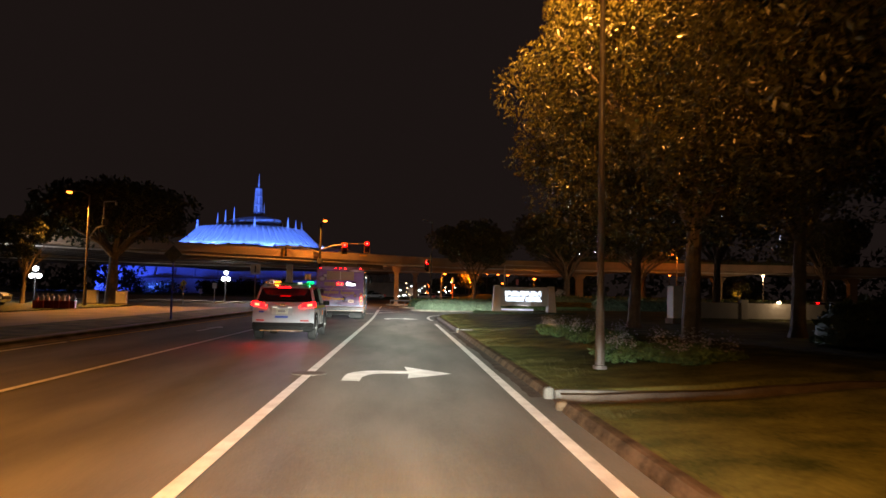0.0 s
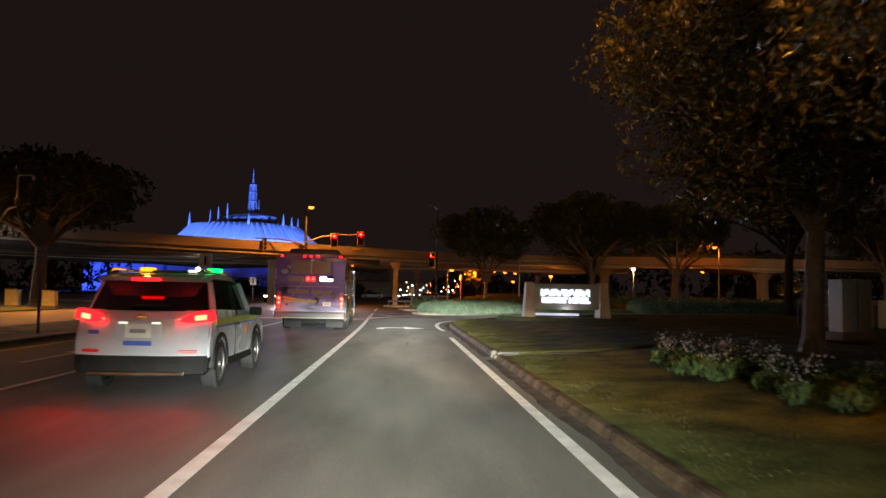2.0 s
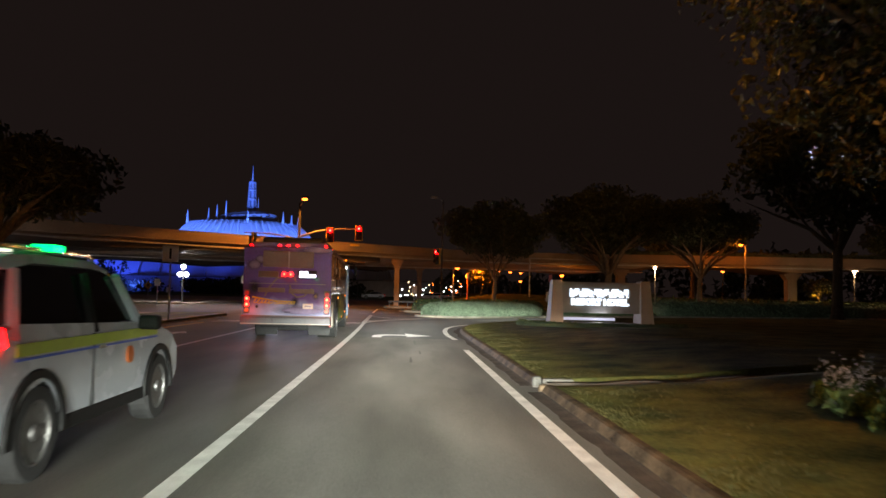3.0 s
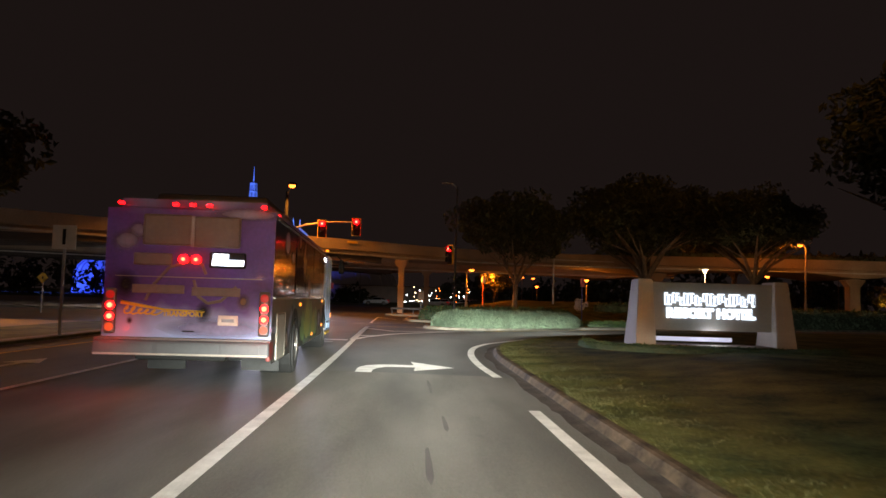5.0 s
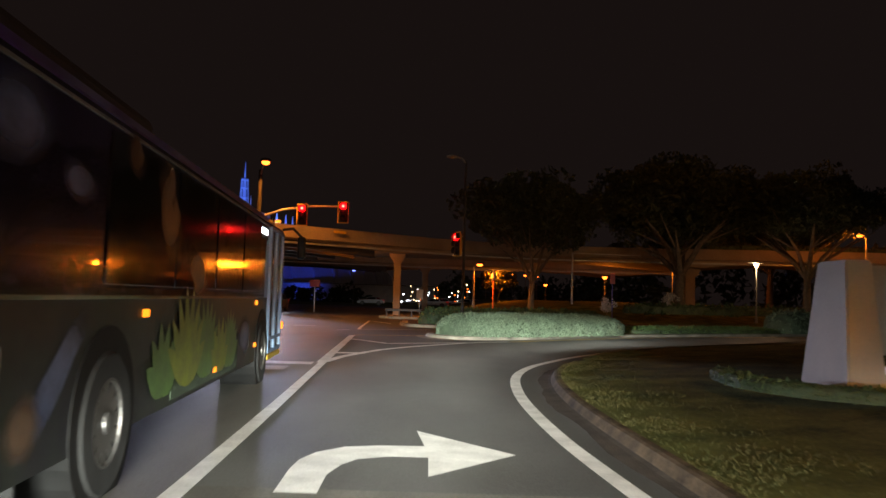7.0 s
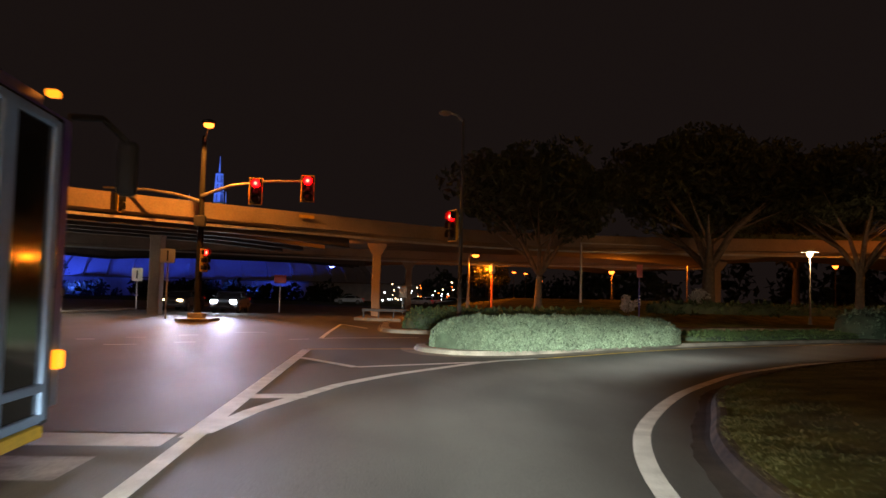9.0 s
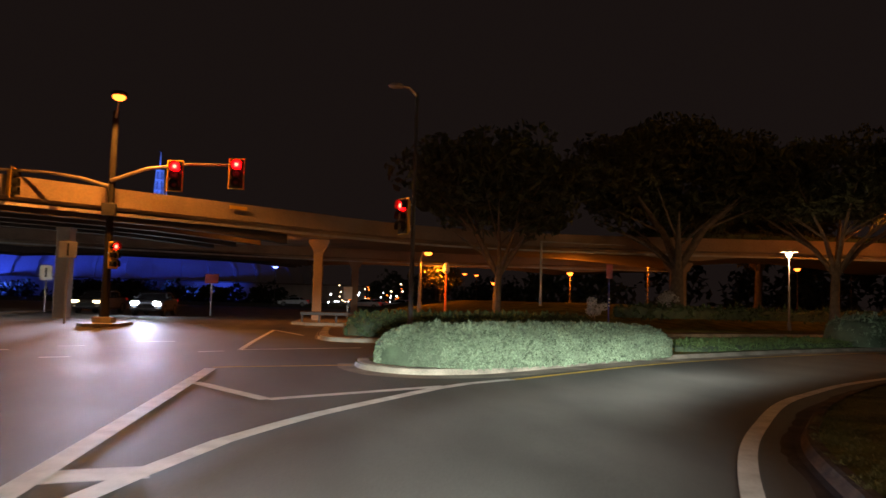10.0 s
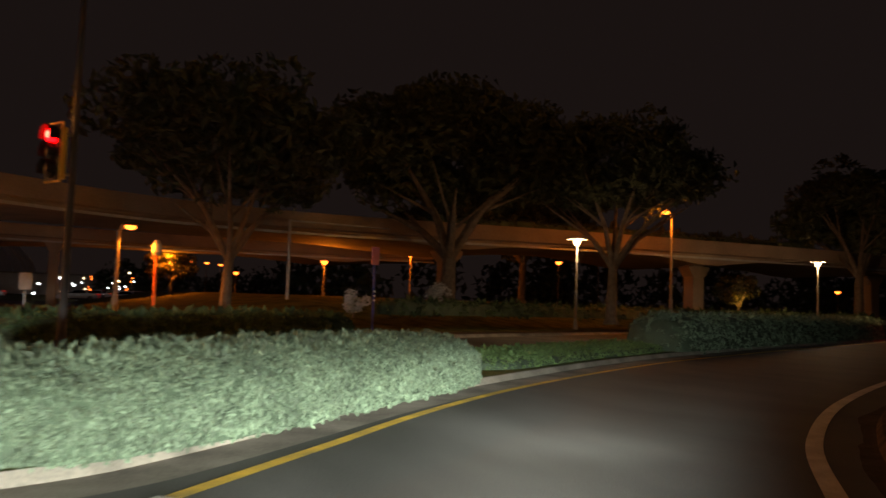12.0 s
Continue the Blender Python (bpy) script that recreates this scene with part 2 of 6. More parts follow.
M = {
    "asphalt": material("asphalt", (0.128, 0.122, 0.106), 0.74, 0, 0.42, 0.45, 45, 0.6, spec=0.3),
    "asphalt_new": material("newer_asphalt", (0.09, 0.089, 0.083), 0.7, 0, 0.36, 0.5, 45, 0.55, spec=0.35),
    "concrete": material("concrete", (0.25, 0.225, 0.185), 0.85, 0, 0.45, 1.6, 40, 0.3),
    "cheek_stone": material("weathered_cheek_concrete", (0.10, 0.095, 0.085), 0.9, 0, 0.4, 2.5, 40, 0.3),
    "kerb_dark": material("stained_kerb", (0.085, 0.06, 0.038), 0.95, 0, 0.75, 2.6, 30, 0.5, spec=0.08),
    "gutter_silt": material("gutter_silt", (0.072, 0.06, 0.049), 0.95, 0, 0.4, 2.5, 40, 0.6, spec=0.08),
    "straw": material("dry_grass", (0.078, 0.072, 0.027), 0.95, 0, 0.2, 1.5, 20, 0, spec=0.05, random_tint=0.25),
    "paint_white": material("road_paint_white", (0.72, 0.71, 0.68), 0.65, 0, 0.18, 3.0, 45, 0.25, dark=(0.52, 0.51, 0.48)),
    "paint_worn": material("worn_road_paint", (0.34, 0.33, 0.31), 0.7, 0, 0.5, 2.2, 30, 0.3, dark=(0.14, 0.135, 0.125)),
    "paint_yellow": material("road_paint_yellow", (0.72, 0.46, 0.04), 0.65, 0, 0.18, 3.0, 45, 0.25, dark=(0.42, 0.28, 0.05)),
    "emblem_yellow": material("emblem_yellow", (0.72, 0.56, 0.03), 0.5, 0, 0.1, 3, 30, 0),
    "patch": material("asphalt_patch", (0.082, 0.077, 0.07), 0.85, 0, 0.3, 1.2, 60, 0.3),
    "manhole_iron": material("rusty_manhole_iron", (0.075, 0.055, 0.042), 0.8, 0, 0.3, 6, 40, 0.3),
    "grass": material("lawn", (0.128, 0.132, 0.042), 0.95, 0, 0.45, 1.3, 18, 0.3, dark=(0.03, 0.042, 0.013), spec=0.1),
    "blade": material("grass_blade", (0.04, 0.046, 0.015), 0.95, 0, 0.15, 0.8, 10, 0, spec=0.05, random_tint=0.12),
    "soil": material("mulch", (0.06, 0.035, 0.02), 0.95, 0, 0.4, 2.0, 40, 0.6),
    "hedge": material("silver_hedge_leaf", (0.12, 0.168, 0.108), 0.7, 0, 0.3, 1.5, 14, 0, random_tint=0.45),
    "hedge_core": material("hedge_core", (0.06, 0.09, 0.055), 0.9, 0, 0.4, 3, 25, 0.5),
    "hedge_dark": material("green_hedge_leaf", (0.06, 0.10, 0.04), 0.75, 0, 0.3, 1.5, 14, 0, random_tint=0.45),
    "leaf": material("broad_leaf", (0.062, 0.062, 0.02), 0.24, 0, 0.3, 0.8, 9, 0, random_tint=0.5, spec=0.8),
    "leaf_dark": material("oak_leaf", (0.04, 0.05, 0.022), 0.7, 0, 0.3, 0.6, 9, 0, random_tint=0.5),
    "bark": material("bark", (0.13, 0.105, 0.08), 0.9, 0, 0.4, 4, 30, 0.8),
    "flower": material("white_flower", (0.42, 0.43, 0.42), 0.7, 0, 0.15, 3, 20, 0, random_tint=0.25),
    "cover": material("ground_cover", (0.085, 0.145, 0.045), 0.75, 0, 0.3, 2, 15, 0, random_tint=0.4),
    "bumper_pale": material("bumper_insert", (0.085, 0.096, 0.106), 0.5, 0.1, 0.12, 3, 30, 0.03),
    "bumper": material("bumper_grey", (0.075, 0.083, 0.092), 0.5, 0.1, 0.12, 3, 30, 0.03),
    "strip": glow("white_strip", (0.80, 0.80, 1.0), 0.5),
    "steel": material("galvanised_steel", (0.42, 0.42, 0.42), 0.5, 0.6, 0.2, 3, 30, 0.05),
    "dull_steel": material("weathered_steel", (0.2, 0.18, 0.16), 0.6, 0.4, 0.25, 3, 30, 0.05),
    "dark_metal": material("dark_painted_metal", (0.05, 0.05, 0.055), 0.5, 0.3, 0.2, 4, 30, 0.05),
    # the pole's unlit look put into a near-black colour, despite the lamp close by
    "mast_unlit": material("unlit_mast_black", (0.018, 0.017, 0.016), 0.85, 0, 0.3, 4, 30, 0.05, spec=0.15),
    "purple_metal": material("violet_painted_post", (0.09, 0.10, 0.38), 0.5, 0.1, 0.2, 4, 30, 0.05),
    "pink_sign": material("pink_sign_face", (0.62, 0.22, 0.26), 0.55, 0, 0.12, 3, 20, 0.03),
    "white_sign": material("white_sign_face", (0.7, 0.69, 0.66), 0.5, 0, 0.1, 3, 20, 0.03),
    "sign_back": material("bare_aluminium_sign_back", (0.42, 0.42, 0.40), 0.55, 0.4, 0.15, 3, 20, 0.03),
    "yellow": material("signal_yellow", (0.62, 0.38, 0.03), 0.45, 0, 0.12, 4, 25, 0.03),
    "red_paint": material("red_paint", (0.22, 0.025, 0.02), 0.5, 0, 0.15, 4, 25, 0.05),
    "orange_post": material("orange_post", (0.55, 0.14, 0.03), 0.5, 0, 0.2, 4, 25, 0.05),
    "black": material("black_plastic", (0.014, 0.014, 0.014), 0.65, 0, 0.3, 5, 40, 0.08, spec=0.25),
    "rubber": material("tyre_rubber", (0.022, 0.022, 0.022), 0.8, 0, 0.3, 8, 50, 0.2),
    "alloy": material("alloy_wheel", (0.2, 0.195, 0.19), 0.48, 0.8, 0.1, 6, 40, 0.02),
    "white_car": material("white_car_paint", (0.53, 0.57, 0.63), 0.28, 0, 0.04, 1.5, 20, 0.0, coat=0.6),
    "glass_dark": material("tinted_glass", (0.008, 0.008, 0.01), 0.06, 0, 0.2, 3, 20, 0, spec=0.6),
    "chrome": material("chrome", (0.75, 0.75, 0.75), 0.12, 1.0, 0.05, 6, 40, 0),
    "plate": material("plate_white", (0.82, 0.86, 0.8), 0.5, 0, 0.1, 8, 40, 0),
    "blue_tag": material("blue_tag", (0.06, 0.12, 0.6), 0.5, 0, 0.1, 8, 40, 0),
    "lime": material("lime_reflective", (0.42, 0.55, 0.05), 0.45, 0, 0.1, 8, 40, 0),
    "sign_stone": material("sign_panel_paint", (0.36, 0.34, 0.30), 0.7, 0, 0.12, 1.2, 30, 0.1),
    "panel_pale": material("pale_panel_paint", (0.33, 0.315, 0.27), 0.5, 0, 0.15, 2, 25, 0.02),
    "mask_grey": material("brownish_window_mask", (0.15, 0.135, 0.125), 0.5, 0, 0.2, 2, 20, 0),
    "pylon": material("pylon_render", (0.52, 0.46, 0.40), 0.8, 0, 0.12, 1.5, 30, 0.15),
    "letter": material("brushed_letter", (0.30, 0.31, 0.33), 0.4, 0.6, 0.1, 5, 40, 0.02),
    "bridge": material("bridge_concrete", (0.28, 0.22, 0.165), 0.85, 0, 0.25, 0.5, 12, 0.25),
    "girder": material("dark_girder_steel", (0.05, 0.042, 0.04), 0.7, 0, 0.3, 1.0, 20, 0.1),
    "cone": material("white_dome_concrete", (0.62, 0.63, 0.66), 0.7, 0, 0.12, 0.08, 2.0, 0.05),
    "white_wall": material("white_painted_wall", (0.55, 0.54, 0.52), 0.75, 0, 0.15, 0.7, 20, 0.1),
    "barrier_red": material("barrier_red", (0.5, 0.06, 0.04), 0.5, 0, 0.2, 4, 30, 0.05),
    "barrier_white": material("barrier_white", (0.7, 0.68, 0.65), 0.5, 0, 0.12, 4, 30, 0.05),
    "blue_frame": material("pale_blue_frame", (0.22, 0.34, 0.55), 0.45, 0, 0.1, 4, 30, 0.02),
    "dark_gloss": material("dark_glossy_wrap", (0.018, 0.012, 0.03), 0.11, 0, 0.5, 0.6, 12, 0, coat=0.5),
    "lime_print": material("lime_print", (0.21, 0.24, 0.035), 0.4, 0, 0.35, 5, 30, 0, random_tint=0.3),
    "green_print": material("green_print", (0.10, 0.19, 0.05), 0.4, 0, 0.35, 5, 30, 0, random_tint=0.3),
    "green_dim": material("dim_green_print", (0.05, 0.085, 0.03), 0.4, 0, 0.5, 4, 25, 0),
    "dark_mural": material("dark_green_mural", (0.016, 0.022, 0.016), 0.42, 0, 0.8, 1.1, 9, 0, dark=(0.008, 0.007, 0.016), spec=0.3),
    "cloud": material("pale_cloud_print", (0.24, 0.24, 0.44), 0.45, 0, 0.3, 3, 20, 0),
    "cloud_dim": material("dim_blue_print", (0.11, 0.13, 0.24), 0.35, 0, 0.5, 3, 20, 0),
    "brown_dim": material("dim_brown_print", (0.16, 0.09, 0.05), 0.35, 0, 0.4, 3, 20, 0),
    "brown_patch": material("brown_print", (0.13, 0.075, 0.04), 0.35, 0, 0.4, 3, 20, 0),
    "tan": material("tan_paving", (0.30, 0.24, 0.17), 0.85, 0, 0.25, 0.6, 30, 0.25),
    "sodium": glow("sodium_lens", (1.0, 0.19, 0.02), 6),
    "sodium_far": glow("sodium_lens_far", (1.0, 0.17, 0.018), 6),
    "warm_glow": glow("warm_lens", (1.0, 0.70, 0.38), 7),
    "white_glow": glow("white_lens", (0.9, 0.95, 1.0), 8),
    "blue_glow": glow("blue_lens", (0.16, 0.22, 1.0), 9),
    "red_glow": glow("red_lens_on", (1.0, 0.0006, 0.001), 30),
    "tail_glow": glow("tail_lamp_on", (1.0, 0.002, 0.003), 12),
    "red_core": glow("red_lens_core", (1.0, 0.14, 0.08), 6),
    "tail_hot": glow("tail_lamp_core", (1.0, 0.20, 0.08), 4),
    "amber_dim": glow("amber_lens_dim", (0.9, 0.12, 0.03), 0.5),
    "tail_dim": glow("tail_lamp_dim", (0.8, 0.02, 0.015), 0.25),
    "amber_glow": glow("amber_lens_on", (1.0, 0.25, 0.01), 2.4),
    "green_glow": glow("green_beacon_on", (0.0, 1.0, 0.14), 3),
    "sign_glow": glow("halo_light", (0.74, 0.84, 1.0), 2.6),
    "led": glow("led_sign", (0.8, 0.86, 1.0), 9),
    "plate_lamp": glow("plate_lamp", (1.0, 0.95, 0.8), 0.9),
    "headlamp": glow("headlamp_on", (0.75, 0.87, 1.0), 110),
}


def stretch(m, sx, sy):
    """Draw a material's broad variation out into streaks along the road."""
    nt = m.node_tree
    co = next(n for n in nt.nodes if n.type == "TEX_COORD")
    big = min((n for n in nt.nodes if n.type == "TEX_NOISE"), key=lambda n: n.inputs["Scale"].default_value)
    mp = nt.nodes.new("ShaderNodeMapping")
    mp.inputs["Scale"].default_value = (sx, sy, 1)
    nt.links.new(co.outputs["Object"], mp.inputs["Vector"])
    nt.links.new(mp.outputs[0], big.inputs["Vector"])


stretch(M["asphalt"], 2.6, 0.5)
stretch(M["asphalt_new"], 1.6, 0.6)


def wrap_material():
    """Violet vinyl wrap that fades to pale cloud near the bottom, with soft blotches."""
    m = material("violet_bus_wrap", (0.085, 0.045, 0.32), 0.4, 0, 0.35, 1.1, 20, 0, coat=0.3)
    nt = m.node_tree
    n, l = nt.nodes, nt.links
    b = n["Principled BSDF"]
    base = b.inputs["Base Color"].links[0].from_socket
    co = n.new("ShaderNodeTexCoord")
    sep = n.new("ShaderNodeSeparateXYZ")
    l.new(co.outputs["Object"], sep.inputs[0])
    no = n.new("ShaderNodeTexNoise")
    no.inputs["Scale"].default_value = 1.6
    l.new(co.outputs["Object"], no.inputs["Vector"])
    ma = n.new("ShaderNodeMath")
    ma.operation = "MULTIPLY_ADD"
    ma.inputs[1].default_value = 0.9
    l.new(no.outputs[0], ma.inputs[0])
    l.new(sep.outputs[2], ma.inputs[2])
    ramp = n.new("ShaderNodeValToRGB")
    e = ramp.color_ramp.elements
    e[0].position, e[0].color = 0.30, (1, 1, 1, 1)
    e[1].position, e[1].color = 0.40, (0, 0, 0, 1)
    e2 = e.new(0.82)
    e2.color = (0, 0, 0, 1)
    e3 = e.new(0.95)
    e3.color = (0.55, 0.55, 0.55, 1)
    mr = n.new("ShaderNodeMapRange")
    mr.inputs[1].default_value, mr.inputs[2].default_value = 0.4, 3.4
    l.new(ma.outputs[0], mr.inputs[0])
    l.new(mr.outputs[0], ramp.inputs[0])
    mix = n.new("ShaderNodeMix")
    mix.data_type = "RGBA"
    mix.inputs[7].default_value = (0.30, 0.43, 0.74, 1)
    l.new(ramp.outputs[0], mix.inputs[0])
    l.new(base, mix.inputs[6])
    l.new(mix.outputs[2], b.inputs["Base Color"])
    return m


M["wrap"] = wrap_material()


def soft_print(name, across, solid):
    """A copy of a print colour that fades out towards the rim of its patch."""
    m = M[name].copy()
    n, l = m.node_tree.nodes, m.node_tree.links
    co, sep = n.new("ShaderNodeTexCoord"), n.new("ShaderNodeSeparateXYZ")
    l.new(co.outputs["Generated"], sep.inputs[0])
    comb = n.new("ShaderNodeCombineXYZ")
    l.new(sep.outputs[across], comb.inputs[0])
    l.new(sep.outputs[2], comb.inputs[1])
    dist = n.new("ShaderNodeVectorMath")
    dist.operation = "DISTANCE"
    dist.inputs[1].default_value = (0.5, 0.5, 0)
    l.new(comb.outputs[0], dist.inputs[0])
    mr = n.new("ShaderNodeMapRange")
    for k, v in ((1, solid), (2, 0.49), (3, 0.9), (4, 0.0)):
        mr.inputs[k].default_value = v
    l.new(dist.outputs["Value"], mr.inputs[0])
    l.new(mr.outputs[0], n["Principled BSDF"].inputs["Alpha"])
    return m


for name in ("cloud", "dark_mural", "brown_patch"):
    M["soft_" + name] = soft_print(name, 0, 0.12)
for name in ("cloud_dim", "brown_dim", "green_dim"):
    M["soft_" + name] = soft_print(name, 1, 0.18)


# ---- building helpers ----
def part(name, bm, mat, parent=None, label="", smooth=False):
    me = bpy.data.meshes.new(name)
    bmesh.ops.recalc_face_normals(bm, faces=bm.faces)
    bm.to_mesh(me)
    bm.free()
    me.materials.append(M[mat])
    if smooth:
        for p in me.polygons:
            p.use_smooth = True
        if smooth == "creased":
            me.set_sharp_from_angle(angle=radians(32))
    ob = new(name, me)
    if parent:
        ob.parent = parent
    if label:
        tagged(ob, label)
    return ob


def from_arrays(name, verts, faces, mat, parent=None):
    me = bpy.data.meshes.new(name)
    me.from_pydata(verts, [], faces)
    me.materials.append(M[mat])
    ob = new(name, me)
    if parent:
        ob.parent = parent
    return ob


def thing(name, label, category, x=0, y=0, z=0, rz=0, group="", kind=""):
    ob = new(name)
    ob.empty_display_size = 0.2
    ob.matrix_basis = pose(x, y, z, 0, 0, rz)
    return tagged(ob, label, category, group, kind)


def B():
    return bmesh.new()


def box(bm, x, y, z, sx, sy, sz, bevel=0.0, m=None):
    """A box centred at x, y, z."""
    mm = Matrix.Translation((x, y, z)) @ (m or Matrix()) @ Matrix.Diagonal((sx, sy, sz, 1))
    r = bmesh.ops.create_cube(bm, size=1, matrix=mm)
    if bevel:
        ed = list({e for v in r["verts"] for e in v.link_edges})
        bmesh.ops.bevel(bm, geom=ed, offset=bevel, segments=2, affect="EDGES", profile=0.5)
    return bm


def cyl(bm, p0, p1, r0, r1=None, seg=12):
    p0, p1 = Vector(p0), Vector(p1)
    d = p1 - p0
    m = Matrix.Translation((p0 + p1) / 2) @ d.to_track_quat("Z", "Y").to_matrix().to_4x4()
    bmesh.ops.create_cone(bm, cap_ends=True, segments=seg, radius1=r0, radius2=r0 if r1 is None else r1, depth=d.length, matrix=m)
    return bm


def tube(bm, pts, radii, seg=8):
    for i in range(len(pts) - 1):
        cyl(bm, pts[i], pts[i + 1], radii[i], radii[i + 1], seg)
    return bm


def ball(bm, x, y, z, r, sub=2, sz=1.0):
    bmesh.ops.create_icosphere(bm, subdivisions=sub, radius=r, matrix=Matrix.Translation((x, y, z)) @ Matrix.Diagonal((1, 1, sz, 1)))
    return bm


def revolve(bm, profile, seg=24, x=0, y=0, z=0, caps=True):
    rings = []
    for r, h in profile:
        rings.append([bm.verts.new((x + r * math.cos(2 * math.pi * i / seg), y + r * math.sin(2 * math.pi * i / seg), z + h)) for i in range(seg)])
    for a, b in zip(rings, rings[1:]):
        for i in range(seg):
            bm.faces.new((a[i], a[(i + 1) % seg], b[(i + 1) % seg], b[i]))
    if caps:
        bm.faces.new(rings[0][::-1])
        bm.faces.new(rings[-1])
    return bm


def prism(bm, pts, z0, z1):
    lo = [bm.verts.new((x, y, z0)) for x, y in pts]
    hi = [bm.verts.new((x, y, z1)) for x, y in pts]
    bm.faces.new(lo[::-1])
    bm.faces.new(hi)
    for i in range(len(pts)):
        j = (i + 1) % len(pts)
        bm.faces.new((lo[i], lo[j], hi[j], hi[i]))
    return bm


def gz(x, y=0.0):
    """The road falls to its right-hand edge."""
    return -0.015 * (min(max(x, -1.62), 3.0) + 1.62)


def resample(pts, step):
    out = []
    n = len(pts)
    for i in range(n - 1):
        p0, p1, p2, p3 = (Vector(pts[max(0, min(n - 1, k))]) for k in (i - 1, i, i + 1, i + 2))
        k = max(1, int((p2 - p1).length / step))
        for j in range(k):
            t = j / k
            out.append(0.5 * ((2 * p1) + (p2 - p0) * t + (2 * p0 - 5 * p1 + 4 * p2 - p3) * t * t + (3 * p1 - p0 - 3 * p2 + p3) * t ** 3))
    out.append(Vector(pts[-1]))
    return out


def normals(pts):
    """Unit normals to the right of the way."""
    res = []
    for i in range(len(pts)):
        d = pts[min(i + 1, len(pts) - 1)] - pts[max(i - 1, 0)]
        d.normalize()
        res.append(Vector((d.y, -d.x)))
    return res


def ribbon(bm, pts, profile, base=gz, closed=False):
    """Sweep a profile of (offset to the right, height) along a way."""
    ns = normals(pts)
    rows = []
    for p, nn in zip(pts, ns):
        rows.append([bm.verts.new((p.x + nn.x * o, p.y + nn.y * o, base(p.x, p.y) + h)) for o, h in profile])
    for a, b in zip(rows, rows[1:]):
        for i in range(len(profile) - 1):
            bm.faces.new((a[i], a[i + 1], b[i + 1], b[i]))
    return bm


def stripe(name, pts, width, mat, label, step=0.35, lift=0.012):
    q = resample(pts, step) if len(pts) > 2 else [Vector(pts[0]).lerp(Vector(pts[1]), i / 24) for i in range(25)]
    ob = part(name, ribbon(B(), q, [(-width / 2, lift), (width / 2, lift)]), mat)
    return tagged(ob, label, "road marking", kind="structure")


def flat(name, pts, mat, label, lift=0.006, kind="structure", category="road marking"):
    bm = B()
    bm.faces.new([bm.verts.new((x, y, gz(x, y) + lift)) for x, y in pts])
    return tagged(part(name, bm, mat), label, category, kind=kind)


def text_bm(body, size, grow, depth):
    cu = bpy.data.curves.new("lettering", "FONT")
    cu.body, cu.size, cu.offset, cu.extrude, cu.align_x = body, size, grow, depth, "CENTER"
    cu.resolution_u = 3
    o = bpy.data.objects.new("lettering", cu)
    me = bpy.data.meshes.new_from_object(o)
    bm = B()
    bm.from_mesh(me)
    bpy.data.objects.remove(o)
    bpy.data.meshes.remove(me)
    return bm


# ---- ground and road ----
bm = B()
xs = [-1500, -300, -80, -40, -20, -1.62, 0, 3, 20, 60, 300, 1500]
ys = [-1500, -200, -40, 0, 30, 60, 90, 130, 200, 400, 900, 2500]
grid = [[bm.verts.new((x, y, -0.16)) for x in xs] for y in ys]
for j in range(len(ys) - 1):
    for i in range(len(xs) - 1):
        bm.faces.new((grid[j][i], grid[j][i + 1], grid[j + 1][i + 1], grid[j + 1][i]))
tagged(part("ground", bm, "grass"), "dark open ground that reaches to the horizon", "ground", kind="structure")

bm = B()
xs = [-70, -40, -20, -9, -5, -1.62, -0.5, 0.6, 1.8, 3.0, 8, 20, 40, 70]
ys = [-40 + 5 * i for i in range(38)]
grid = [[bm.verts.new((x, y, gz(x))) for x in xs] for y in ys]
for j in range(len(ys) - 1):
    for i in range(len(xs) - 1):
        bm.faces.new((grid[j][i], grid[j][i + 1], grid[j + 1][i + 1], grid[j + 1][i]))
tagged(part("road", bm, "asphalt"), "grey worn asphalt road with a junction", "road", kind="structure")

KERB_R = [(2.0, -40), (2.0, -10), (2.0, 5), (2.02, 20), (2.0, 34), (1.98, 41), (2.0, 44.5), (2.18, 47), (2.5, 49), (2.95, 50.6), (3.55, 52), (4.6, 54.3), (5.7, 55.9), (6.85, 57.3), (8.6, 59.0), (10.6, 60.6), (13.6, 62.4), (19, 64.6), (25.5, 67.3), (40, 73), (70, 84)]
KERB_O = [(0.6, 63.2), (0.6, 62.4), (0.78, 61.75), (1.2, 61.3), (1.75, 61.15), (2.68, 61.5), (3.5, 62.1), (4.6, 63.05), (6.65, 64.8), (9.86, 67.1), (14.4, 69.95), (19.5, 72.6), (27, 75.9), (40, 81.0), (70, 92.4)]
HEDGE_WAY = [(0.66, 62.5), (0.64, 61.7), (0.78, 60.9), (1.2, 60.45), (2.0, 60.4), (3.35, 61.4), (4.5, 62.2), (6.2, 63.5), (9.3, 65.9), (14.4, 69.2), (21.9, 73.0), (40, 80.6), (70, 92)]
KERB_P = [(-0.35, 79), (-0.4, 74), (-0.25, 71.6), (0.3, 70.9), (1.35, 71.05), (2.5, 72.3), (6, 75.3), (12, 79.3), (20, 83.3), (40, 91), (70, 101)]
FLUMES = [(10.2, 11.25, 7.5), (28.6, 29.25, 4.2)]
PROFILE_R = [(-0.02, 0.0), (0.0, 0.04), (0.05, 0.11), (0.09, 0.12), (0.16, 0.12), (0.18, 0.06)]
PROFILE_O = [(-0.55, 0.009), (-0.3, 0.0095), (-0.02, 0.014), (0.0, 0.05), (0.04, 0.115), (0.08, 0.125), (0.26, 0.13), (0.28, 0.06)]
PROFILE = [(-0.2, 0.003), (-0.02, 0.008), (0.0, 0.05), (0.05, 0.125), (0.09, 0.135), (0.34, 0.14), (0.36, 0.06)]
